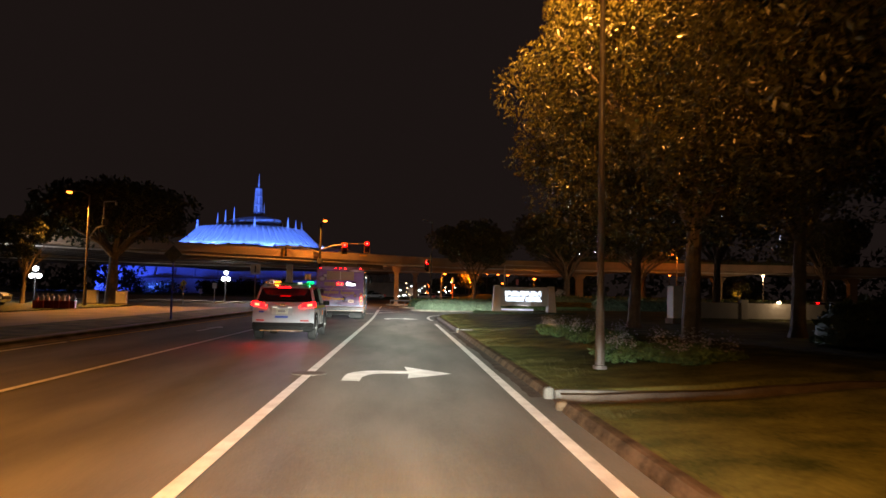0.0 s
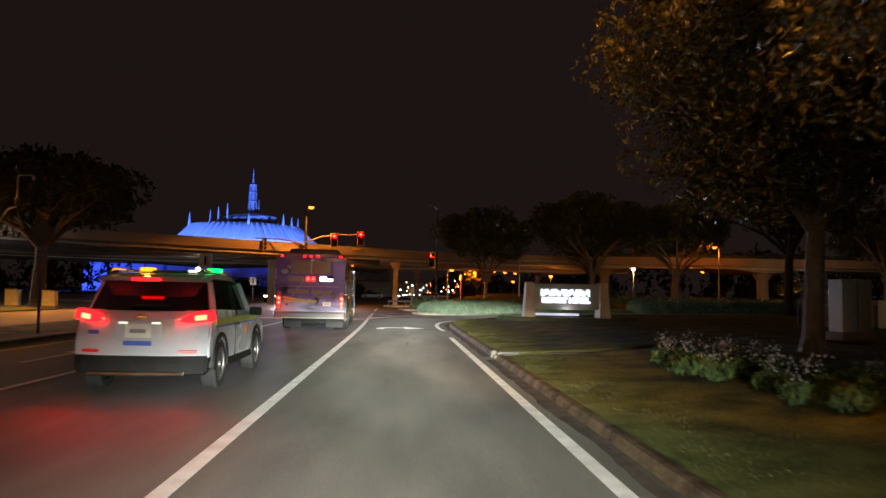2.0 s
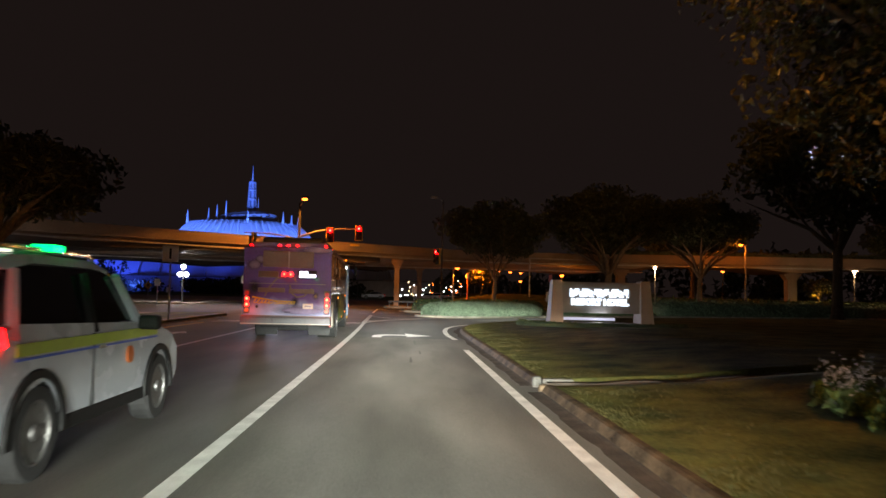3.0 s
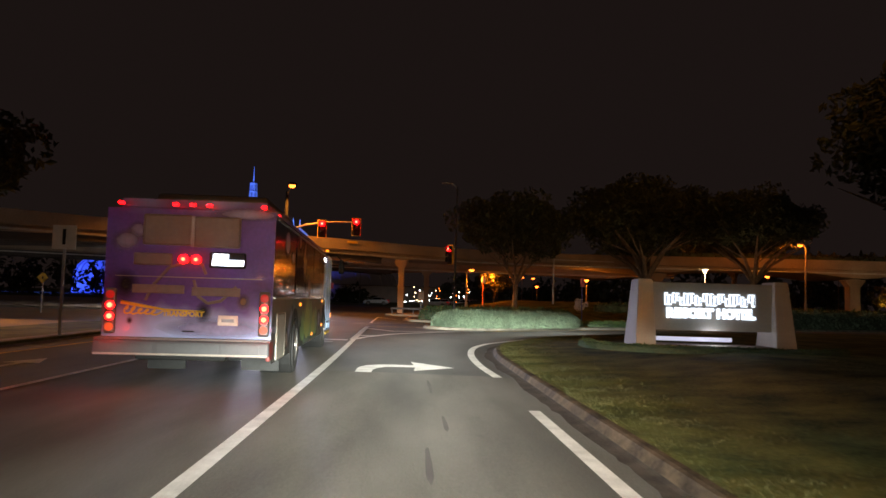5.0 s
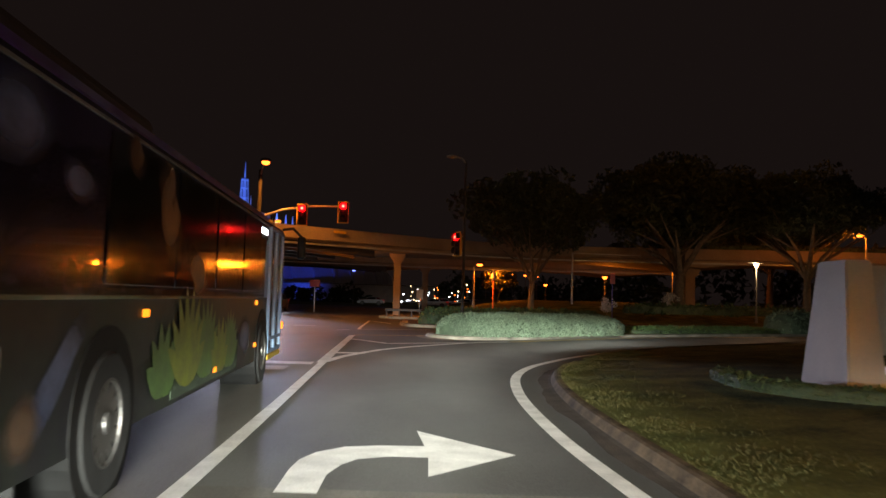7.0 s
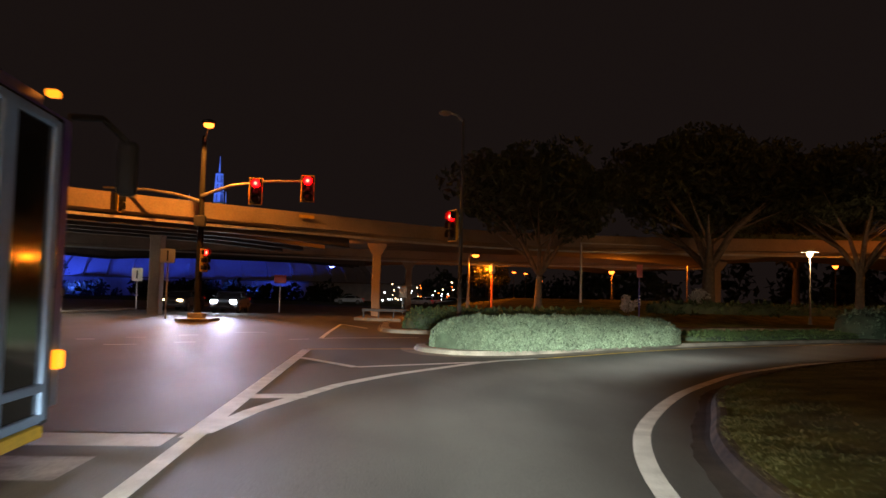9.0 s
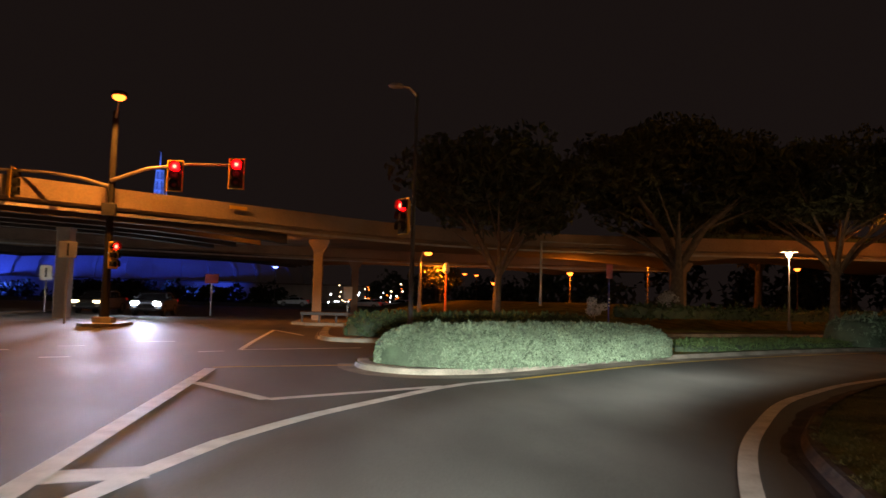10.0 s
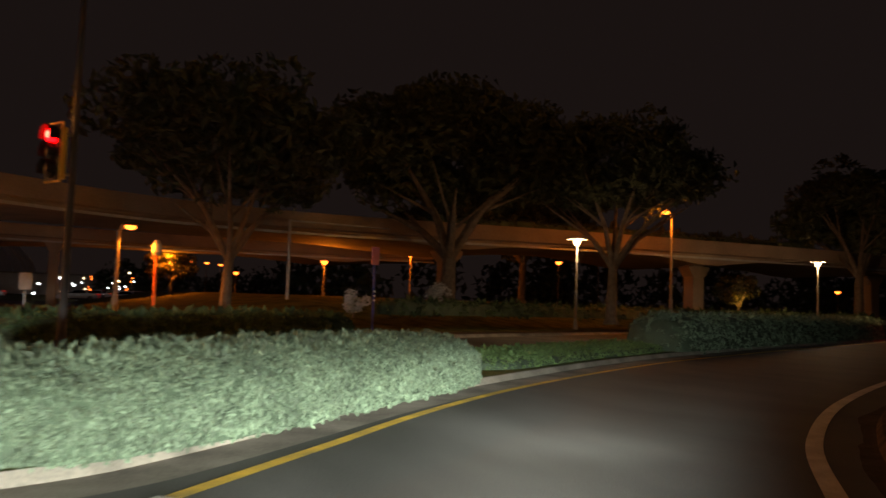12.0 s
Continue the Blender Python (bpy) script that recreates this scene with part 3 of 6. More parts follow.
kr, ko, kp, kh = resample(KERB_R, 0.25), resample(KERB_O, 0.15), resample(KERB_P, 0.2), resample(HEDGE_WAY, 0.15)
cuts = [-99] + [y for a, b, _ in FLUMES for y in (a, b)] + [999]
runs = [[p for p in kr if y0 <= p.y <= y1] for y0, y1 in zip(cuts[::2], cuts[1::2])]
for q, side, mt, lb in [(r, 1, "kerb_dark", "stained grey-brown concrete kerb along the lawn") for r in runs] + [(ko, -1, "concrete", "pale broad concrete kerb with a shallow gutter"), (kp, -1, "concrete", "pale concrete kerb round the hedge island")]:
    prof = [(o * side, h) for o, h in (PROFILE_R if mt == "kerb_dark" else PROFILE_O if q is ko else PROFILE)]
    tagged(part("kerb", ribbon(B(), q, prof), mt), lb, "kerb", kind="structure")

# silt and leaf litter in the gutter, with a ragged edge
for r in runs[1:]:
    bm = B()
    rows = []
    for p, nn in zip(r, normals(r)):
        o = 0.2 + 0.10 * noise.noise((p.x * 0.6, p.y * 0.6, 3.0)) + 0.05 * noise.noise((p.x * 4, p.y * 4, 5.0))
        rows.append([bm.verts.new((p.x - nn.x * w, p.y - nn.y * w, gz(p.x - nn.x * w) + h)) for w, h in ((max(0.05, o), 0.0065), (0.06, 0.012), (-0.02, 0.03))])
    for a, b in zip(rows, rows[1:]):
        for i in range(2):
            bm.faces.new((a[i], a[i + 1], b[i + 1], b[i]))
    tagged(part("gutter_silt", bm, "gutter_silt"), "brown silt and leaf litter along the kerb", "gutter", kind="structure")


def dip(y, o):
    """How far the lawn sinks where a drainage channel leaves the kerb."""
    for y0, y1, ln in FLUMES:
        if y0 < y < y1:
            return 0.34 * max(0.0, 1 - o / ln) ** 0.5
    return 0.0


def slope(name, q, side, offsets, label, far):
    """A lawn that climbs from a kerb, closed by a flat field."""
    bm = B()
    ns = normals(q)
    rows = []
    for p, nn in zip(q, ns):
        rows.append([bm.verts.new((p.x + side * nn.x * o, p.y + side * nn.y * o, gz(p.x) + h - dip(p.y, o) + 0.015 * noise.noise((p.x * 0.7, p.y * 0.7, o)))) for o, h in offsets])
    for a, b in zip(rows, rows[1:]):
        for i in range(len(offsets) - 1):
            bm.faces.new((a[i], a[i + 1], b[i + 1], b[i]))
    top = offsets[-1][1]
    edge = [r[-1] for r in rows]
    bm.faces.new(edge + [bm.verts.new((x, y, top)) for x, y in far])
    bmesh.ops.triangulate(bm, faces=[f for f in bm.faces if len(f.verts) > 4])
    return tagged(part(name, bm, "grass", smooth=True), label, "lawn", kind="structure")


slope("lawn", kr, 1, [(0.15, 0.10), (0.6, 0.12), (1.2, 0.15), (2.4, 0.21), (3.6, 0.33), (5.0, 0.42)], "mown lawn that slopes up from the kerb", [(140, 80), (140, -40)])
bm = B()
rows = []
for i in range(46):
    x = 4 + 3 * i
    y0 = float(np.interp(x, [0, 12, 20, 40, 70, 140], [76, 83, 86, 92.5, 103, 125])) - 1.5
    k = min(1.0, max(0.0, (x - 4) / 9))
    rows.append([bm.verts.new((x, y0 + dy, -0.02 + (0.1 + h * k) + 0.06 * noise.noise((x * 0.3, dy * 0.3, 0)))) for dy, h in ((0, 0.0), (2, 0.12), (4, 0.45), (6, 0.85), (9, 1.2), (13, 1.35), (30, 1.4), (80, 1.4))])
for a, b in zip(rows, rows[1:]):
    for i in range(7):
        bm.faces.new((a[i], a[i + 1], b[i + 1], b[i]))
tagged(part("lawn", bm, "grass", smooth=True), "lawn on a low bank behind the junction", "lawn", kind="structure")
bm = B()
bm.faces.new([bm.verts.new((v.x, v.y, 0.075)) for v in kp if v.x < 60] + [bm.verts.new((x, y, 0.075)) for x, y in ((60, 108), (20, 92), (8, 84), (1.5, 80))])
bmesh.ops.triangulate(bm, faces=bm.faces)
tagged(part("traffic_island", bm, "soil"), "hedge island with dark mulch round the mast", "island", kind="structure")
bm = B()
isl = [(v.x, v.y) for v in ko if v.x < 60]
back = [(60, 91), (40, 84.5), (20, 76.6), (9, 70.6), (3.5, 66.4), (1.5, 64.4)]
bm.faces.new([bm.verts.new((x + 0.0, y, 0.07)) for x, y in isl + back])
bmesh.ops.triangulate(bm, faces=bm.faces)
tagged(part("traffic_island", bm, "grass"), "planted traffic island of rough grass", "island", kind="structure")

# far verge on the left
tagged(part("verge", prism(B(), [(-12.4, -40), (-8.95, -40), (-8.95, 56), (-9.6, 58), (-11.5, 58), (-12.4, 56)], -0.05, 0.11), "grass"), "dark grass verge between the roads", "verge", kind="structure")
tagged(part("kerb", ribbon(B(), [Vector((-8.95, y)) for y in range(-40, 57, 4)], [(-o, h) for o, h in PROFILE]), "concrete"), "pale concrete kerb along the verge", "kerb", kind="structure")
tagged(part("pavement", prism(B(), [(-19.5, -40), (-12.4, -40), (-12.4, 58), (-19.5, 58)], -0.05, 0.045), "tan"), "tan paved lane lit by a street lamp", "pavement", kind="structure")
tagged(part("verge", prism(B(), [(-70, -40), (-19.5, -40), (-19.5, 56), (-24, 60), (-70, 60)], -0.05, 0.12), "grass"), "dark lawn beyond the paved lane", "verge", kind="structure")
tagged(part("pavement", prism(B(), [(-70, 78.5), (-24, 79.2), (-17.8, 80.4), (-17.0, 82.0), (-17.0, 140), (-70, 140)], -0.05, 0.1), "tan"), "tan pavement under the bridge", "pavement", kind="structure")
tagged(part("pavement", prism(B(), [(-1.9, 84.5), (-1.2, 83.6), (0.6, 83.6), (1.2, 92), (-1.6, 92)], -0.05, 0.13), "concrete"), "concrete pad round the bridge column", "pavement", kind="structure")

tagged(part("traffic_island", prism(B(), [(-9.3, 77.2), (-8.9, 76.6), (-8.3, 76.6), (-7.9, 77.2), (-7.9, 79.6), (-8.3, 80.4), (-8.9, 80.4), (-9.3, 79.6)], -0.05, 0.12), "concrete"), "narrow concrete median that carries the signal mast", "island", kind="structure")

# newer, darker asphalt through the junction
for x_cuts, y_cuts in (([-1.7, -0.5, 0.6, 1.8, 3.0, 8, 30, 60], range(0, 9)), ([-60, -30, -9, -1.7], range(2, 9))):
    bm = B()
    grid = [[bm.verts.new((x, 40.7 + 5 * j, gz(x) + 0.004)) for x in x_cuts] for j in y_cuts]
    for r0, r1 in zip(grid, grid[1:]):
        for i in range(len(x_cuts) - 1):
            bm.faces.new((r0[i], r0[i + 1], r1[i + 1], r1[i]))
    tagged(part("road_surface", bm, "asphalt_new"), "newer dark asphalt laid through the junction", "road", kind="structure")

# ---- road markings ----
LW = 0.15
stripe("lane_line", [(-1.62, -20), (-1.62, -5), (-1.62, 10), (-1.62, 20), (-1.62, 29), (-1.625, 36), (-1.67, 43), (-1.79, 50.7)], LW, "paint_white", "solid white lane line, slightly worn", 1.5, 0.010)
stripe("gore_line", [(-1.80, 50.4), (-1.85, 53.6), (-1.90, 57), (-1.96, 61.3)], 0.2, "paint_white", "broad white line along the painted gore", 1.5, 0.016)
stripe("gore_line", [(-1.76, 50.6), (-1.54, 51.95), (-1.2, 53.2), (-0.79, 54.55), (-0.02, 56.2), (0.52, 57.12), (1.12, 58.1), (1.67, 59.0), (2.34, 59.88), (3.28, 60.72)], 0.2, "paint_white", "curved white line along the slip lane", 0.8, 0.020)
stripe("edge_line", [(3.3, 60.75), (4.32, 61.7), (5.08, 62.4), (6.07, 63.35), (7.4, 64.5), (9.02, 65.75), (11.1, 67.15), (13.9, 68.85), (17.5, 70.8), (21.9, 72.8), (27, 75.05), (40, 80.3), (60, 88)], 0.14, "paint_yellow", "yellow edge line along the island kerb")
stripe("edge_line", [(1.62, -20), (1.62, 0), (1.6, 20), (1.53, 36.5)], LW, "paint_white", "solid white edge line", 1.5)
stripe("edge_line", [(1.54, 40.5), (1.43, 43), (1.5, 46), (1.8, 48.7), (2.3, 50.7), (3.0, 52.4), (4.15, 54.5), (5.4, 56.3), (6.6, 57.85), (7.8, 59.05), (10.1, 61.0), (13.8, 63.3), (19.3, 65.9), (25, 68.0), (40, 74.0)], 0.17, "paint_white", "curved white edge line round the corner")
stripe("chevron", [(-1.85, 59.1), (-0.66, 57.4)], 0.2, "paint_white", "worn white chevron bar", 0.8, 0.013)
stripe("chevron", [(-0.66, 57.4), (0.6, 58.4), (1.9, 59.45)], 0.2, "paint_white", "worn white chevron bar", 0.8, 0.0145)
stripe("chevron", [(-1.82, 53.15), (-1.14, 53.35)], 0.4, "paint_white", "short white bar in the gore")
stripe("crossing_line", [(-1.95, 61.5), (0.72, 62.9)], 0.12, "paint_yellow", "thin yellow line across the turn lane")
stripe("crossing_line", [(-2.05, 66.1), (0.9, 68.3)], 0.13, "paint_white", "thin white line across the turn lane")
stripe("crossing_line", [(-2.05, 66.1), (-2.12, 70), (-2.16, 77.5)], 0.13, "paint_white", "thin white line into the junction")
stripe("crossing_line", [(-2.1, 77.3), (-0.9, 73.9)], 0.13, "paint_white", "thin white line into the junction")
stripe("lane_line", [(-5.3, -20), (-5.3, 48.5)], 0.12, "paint_white", "white lane line", 1.5)
stripe("edge_line", [(-8.45, -20), (-8.45, 20)], 0.12, "paint_white", "white edge line along the verge", 1.5)
stripe("edge_line", [(-8.45, 20.2), (-8.3, 34), (-8.0, 48)], 0.12, "paint_yellow", "yellow edge line along the verge", 1.5)
stripe("stop_line", [(-8.0, 50.3), (-1.95, 50.3)], 0.55, "paint_white", "broad white stop line")
stripe("stop_line", [(-8.0, 49.25), (-2.3, 49.25)], 0.75, "paint_worn", "older worn stop line, almost faded away", 1.5, 0.009)
for x0, y0, x1, y1 in ((-8.0, 63.5, -7.6, 63.7), (-7.1, 64.6, -6.7, 64.9), (-6.65, 61.7, -6.0, 62.0), (-5.4, 63.0, -4.95, 63.3), (-6.15, 66.2, -5.7, 66.6), (-5.0, 68.5, -4.1, 68.9), (-2.85, 65.2, -2.35, 65.6), (-9.5, 62.5, -8.9, 62.8)):
    stripe("lane_dash", [(x0, y0), (x1, y1)], 0.13, "paint_white", "short white dash across the junction")


def turn_arrow(x, y):
    """A right-turn arrow: a bent shaft and a barbed head."""
    pts = [(0, 0), (0.0, 0.7), (0.03, 1.05), (0.13, 1.35), (0.35, 1.62), (0.65, 1.73), (1.06, 1.76), (1.0, 2.55), (1.86, 1.5), (1.06, 0.58),
           (1.08, 1.27), (0.75, 1.26), (0.5, 1.13), (0.38, 0.9), (0.3, 0.55), (0.29, 0.0)]
    bm = B()
    f = bm.faces.new([bm.verts.new((x + px, y + py, gz(x + px) + 0.012)) for px, py in pts])
    bmesh.ops.triangulate(bm, faces=[f])
    tagged(part("turn_arrow", bm, "paint_white"), "white right-turn arrow painted on the lane", "road marking", kind="structure")


turn_arrow(-1.0, 12.62)
turn_arrow(-1.02, 40.55)
flat("lane_arrow", [(-6.95, 39.3), (-6.8, 39.3), (-6.8, 40.6), (-6.55, 40.6), (-6.88, 41.6), (-7.2, 40.6), (-6.95, 40.6)], "paint_white", "white arrow painted on the far lane")
flat("lane_arrow", [(-6.9, 26.0), (-6.75, 26.0), (-6.75, 28.3), (-6.5, 28.3), (-6.83, 29.4), (-7.15, 28.3), (-6.9, 28.3)], "paint_white", "white arrow painted on the far lane")
bm = B()
bmesh.ops.create_cone(bm, cap_ends=True, segments=28, radius1=0.30, radius2=0.295, depth=0.016, matrix=Matrix.Translation((-1.62, 13.55, 0.006)))
tagged(part("manhole_cover", bm, "manhole_iron"), "round dark iron manhole cover on the lane line", "manhole")
rng = random.Random(5)
for cx, cy, rx, ry in ((0.27, 38.8, 0.03, 0.8), (0.35, 35.3, 0.03, 0.45), (0.12, 33.2, 0.035, 0.6)):
    pts = []
    ph = rng.uniform(0, 6)
    for i in range(32):
        a = 2 * math.pi * i / 32
        k = 1 + 0.16 * math.sin(2 * a + ph) + 0.10 * math.sin(3 * a + 2 * ph) + 0.05 * math.sin(7 * a)
        pts.append((cx + rx * k * math.cos(a), cy + ry * k * math.sin(a)))
    flat("tar_patch", pts, "patch", "dark uneven tar patch on the asphalt", 0.004, category="road patch")
# drainage channels that leave the road through gaps in the kerb
for (y0, y1, ln), wall in zip(FLUMES, (1.5, 0.5)):
    t_ = thing("storm_inlet", "kerb gap with a concrete cheek and a dark drainage channel", "storm drain", 2.0, y1, -0.06, -4, "storm inlets")
    part("cheek", box(B(), 0.14 + wall / 2, 0.05, 0.055, wall, 0.13, 0.17, 0.035), "cheek_stone", t_, "rounded concrete cheek wall")
    part("nose", box(B(), 0.06, 0.05, 0.075, 0.15, 0.17, 0.2, 0.05), "cheek_stone", t_)
    part("channel", box(B(), 0.1 + ln * 0.4, (y0 - y1) / 2, 0.006, ln * 0.8, y1 - y0 - 0.1, 0.02, 0.004), "soil", t_, "dark channel bed")
    # dark sheet before the grass slope, putting the ditch's shade into colour
    bm = B()
    low, top = [], []
    for k in range(13):
        o = 0.2 + (ln * 0.92 - 0.2) * k / 12
        z = float(np.interp(o, [0.15, 0.6, 1.2, 2.4, 3.6, 5.0, 7.0], [0.10, 0.12, 0.15, 0.21, 0.33, 0.42, 0.42])) - 0.012
        d = 0.34 * max(0.0, 1 - o / ln) ** 0.5
        top.append([bm.verts.new((o, y, z + 0.012 * math.sin(5.0 * o))) for y in (-0.27, -0.06)])
        low.append(bm.verts.new((o, -0.3, z - d - 0.02)))
    for k in range(12):
        bm.faces.new((low[k], low[k + 1], top[k + 1][0], top[k][0]))
        bm.faces.new((top[k][0], top[k + 1][0], top[k + 1][1], top[k][1]))
    part("dark_bank_sheet", bm, "gutter_silt", t_, "dark sheet for the shaded edge of the channel")
    part("nose", box(B(), 0.1, y0 - y1, 0.05, 0.18, 0.16, 0.16, 0.06), "kerb_dark", t_)

# ---- bridge over the junction ----
def zb(x):
    """Underside of the girder: deeper over its columns."""
    z = 4.78
    for cx, w, d in ((-0.9, 7, 0.4), (21.8, 8, 0.6), (38.4, 8.5, 0.72), (55, 8, 0.6), (-22, 7, 0.4)):
        z = min(z, 4.78 - d * max(0, 1 - abs(x - cx) / w) ** 1.6)
    return z


def bridge(label, edge, width, columns, top=5.65):
    q = resample(edge, 1.5)
    ns = normals(q)
    t_ = thing("bridge", label, "bridge")

    def sweep(name, prof, mat, lab=""):
        bm = B()
        rows = []
        for p, nn in zip(q, ns):
            rows.append([bm.verts.new((p.x - nn.x * o, p.y - nn.y * o, zb(p.x) if h is None else h)) for o, h in prof])
        for a, b in zip(rows, rows[1:]):
            for i in range(len(prof)):
                j = (i + 1) % len(prof)
                bm.faces.new((a[i], a[j], b[j], b[i]))
        bm.faces.new(rows[0])
        bm.faces.new(rows[-1][::-1])
        part(name, bm, mat, t_, lab)

    sweep("deck", [(0.25, 4.98), (0.25, None), (width - 0.25, None), (width - 0.25, 4.98)], "bridge", "concrete girder deck")
    # girders read from the lines there; their dark sides also hide the lit underside
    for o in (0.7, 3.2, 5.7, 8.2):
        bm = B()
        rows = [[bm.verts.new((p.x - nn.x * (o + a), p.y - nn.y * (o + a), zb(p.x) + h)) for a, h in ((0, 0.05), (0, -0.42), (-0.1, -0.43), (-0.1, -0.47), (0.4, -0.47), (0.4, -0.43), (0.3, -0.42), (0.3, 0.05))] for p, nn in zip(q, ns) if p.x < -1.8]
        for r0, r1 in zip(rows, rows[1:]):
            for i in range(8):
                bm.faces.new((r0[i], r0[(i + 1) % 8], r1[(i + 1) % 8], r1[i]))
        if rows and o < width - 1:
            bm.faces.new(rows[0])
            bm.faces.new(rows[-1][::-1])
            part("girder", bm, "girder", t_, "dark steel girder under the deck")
        else:
            bm.free()
    sweep("parapet", [(0.0, top), (0.0, 4.86), (0.1, 4.8), (0.24, 4.8), (0.24, top)], "bridge", "solid concrete parapet")
    sweep("parapet", [(width - 0.24, top), (width - 0.24, 4.8), (width, 4.8), (width, top)], "bridge")
    sweep("pipe", [(-0.06, 4.62), (-0.06, 4.5), (0.06, 4.5), (0.06, 4.62)], "steel", "pale service pipe along the girder")
    for x, y, wx, flare in columns:
        c = part("column", box(B(), x, y, 2.1, wx, 0.85, 4.3, 0.05), "bridge", t_)
        zt = zb(x)
        bm = B()
        lo = [(-wx / 2 - 0.01, zt - 0.62), (wx / 2 + 0.01, zt - 0.62), (wx / 2 + flare, zt - 0.12), (wx / 2 + flare, zt + 0.02), (-wx / 2 - flare, zt + 0.02), (-wx / 2 - flare, zt - 0.12)]
        f = [bm.verts.new((x + px, y - 0.47, pz)) for px, pz in lo]
        g = [bm.verts.new((x + px, y + 0.47, pz)) for px, pz in lo]
        bm.faces.new(f)
        bm.faces.new(g[::-1])
        for i in range(6):
            bm.faces.new((f[i], f[(i + 1) % 6], g[(i + 1) % 6], g[i]))
        part("column_head", bm, "bridge", c)
    return t_


NEAR = [(-45, 47), (-24, 68), (-12.15, 78.4), (-4.66, 84.2), (-1, 87), (1.5, 89), (6, 91.4), (12, 92.6), (18, 92.3), (24, 91.3), (31, 90.3), (39, 89.6), (46, 89.2), (60, 88.6), (90, 88)]
br = bridge("long curved concrete bridge lit orange by street lamps", NEAR, 10.0, [(-0.85, 88.6, 0.5, 0.32), (-12.8, 86.0, 0.6, 0.06), (21.8, 93.4, 0.8, 0.4), (38.4, 91.2, 0.95, 0.4), (55, 90.6, 0.95, 0.4)])
bridge("second concrete bridge behind the first", [(-60, 84), (-30, 101), (-10, 110), (2, 113.5), (14, 114), (30, 112)], 9.0, [(1.75, 115.0, 0.62, 0.3)])
part("clearance_plate", box(B(), -4.55, 83.95, 5.42, 0.9, 0.05, 0.16, 0, pose(0, 0, 0, 0, 0, 36)), "yellow", br, "small yellow clearance plate")
# fixture added to carry the assumed lamp, its lens kept dim
fx = part("assumed_deck_lamp", box(B(), -3.4, 86.6, 4.5, 0.36, 0.26, 0.16, 0.03), "dark_metal", br, "small assumed lamp under the deck, added for the lit soffit")
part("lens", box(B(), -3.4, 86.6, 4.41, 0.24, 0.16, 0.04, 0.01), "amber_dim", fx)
g_ = thing("guard_rail", "low steel guard rail round the bridge column", "guard rail", 0, 84.2, 0.13)
part("rail", box(B(), -0.2, 0, 0.42, 2.6, 0.06, 0.16, 0.02), "dark_metal", g_)
for i in range(4):
    part("post", box(B(), -1.4 + i * 0.8, 0.08, 0.25, 0.08, 0.08, 0.5, 0.01), "dark_metal", g_)

# ---- big white cone building lit blue ----
dome = thing("dome_building", "large white ribbed conical building lit blue at night", "building", -61, 305, 0)
SHELL = [(56, 0), (56, 4), (54.5, 8.5), (51, 12.5), (46, 15.8), (38, 17.4), (26, 18.0)]
UPPER = [(25.5, 18.0), (27.4, 18.3), (27.2, 18.9), (24.2, 21.2), (21.6, 23.8), (20.0, 25.2), (14, 26.4), (10.8, 26.6)]
part("lower_shell", revolve(B(), SHELL, 96), "cone", dome, smooth=True)
part("upper_shell", revolve(B(), UPPER, 96), "cone", dome, smooth=True)
bm = revolve(B(), [(9.6, 26.6), (11.6, 27.4), (11.4, 28.2), (8.4, 29.6), (4.2, 29.9)], 64)
for v in bm.verts:
    v.co.z += (v.co.x * 0.10 if v.co.z > 27 else 0)
part("crown_disc", bm, "cone", dome)


def rib(profile, w):
    bm = B()
    rows = []
    for r, h in profile:
        rows.append([bm.verts.new(c) for c in ((r - 0.3, -w / 2, h - 0.2), (r + 0.45, -w / 2, h + 0.35), (r + 0.45, w / 2, h + 0.35), (r - 0.3, w / 2, h - 0.2))])
    for a, b in zip(rows, rows[1:]):
        for i in range(4):
            bm.faces.new((a[i], a[(i + 1) % 4], b[(i + 1) % 4], b[i]))
    return bm


for prof, w, nm, count in ((SHELL[1:6], 0.9, "lower_rib", 48), (UPPER[2:6], 0.55, "upper_rib", 64)):
    first = part(nm, rib(prof, w), "cone", dome)
    for i in range(1, count):
        o = new(nm, first.data)
        o.parent = dome
        o.matrix_basis = pose(0, 0, 0, 0, 0, 360 * i / count)
pin = B()
tube(pin, [(0, 0, 0), (0, 0, 2.2), (0, 0, 8.5)], [0.55, 0.45, 0.04], 6)
first = None
for a, r, s_ in ((250, 13, 1.0), (236, 14, 0.85), (222, 15, 0.72), (206, 21, 0.62), (188, 21, 0.62), (284, 20.5, 0.5), (322, 20.5, 0.6), (335, 20.5, 0.5), (350, 20.5, 0.5), (60, 19, 0.6), (110, 19, 0.6)):
    if first is None:
        first = part("pinnacle", pin, "cone", dome)
        o = first
    else:
        o = new("pinnacle", first.data)
        o.parent = dome
    o.matrix_basis = pose(r * math.cos(radians(a)), r * math.sin(radians(a)), 24.6) @ Matrix.Diagonal((1, 1, s_, 1))
sp = part("spire", tube(B(), [(2.2, 0, 29), (2.2, 0, 40.5), (2.2, 0, 48)], [0.7, 0.45, 0.06], 8), "cone", dome, "tall lattice spire")
for i in range(6):
    a = math.pi / 3 * i
    c, s_ = math.cos(a), math.sin(a)
    part("leg", tube(B(), [(2.2 + 1.75 * c, 1.75 * s_, 28.5), (2.2 + 1.15 * c, 1.15 * s_, 42.0)], [0.2, 0.14], 6), "cone", sp)
for h in (31.5, 35, 38.5, 41.5):
    part("ring", revolve(B(), [(1.9 - 0.045 * (h - 28), h), (2.0 - 0.045 * (h - 28), h + 0.25), (1.7 - 0.045 * (h - 28), h + 0.5)], 12, 2.2), "cone", sp)
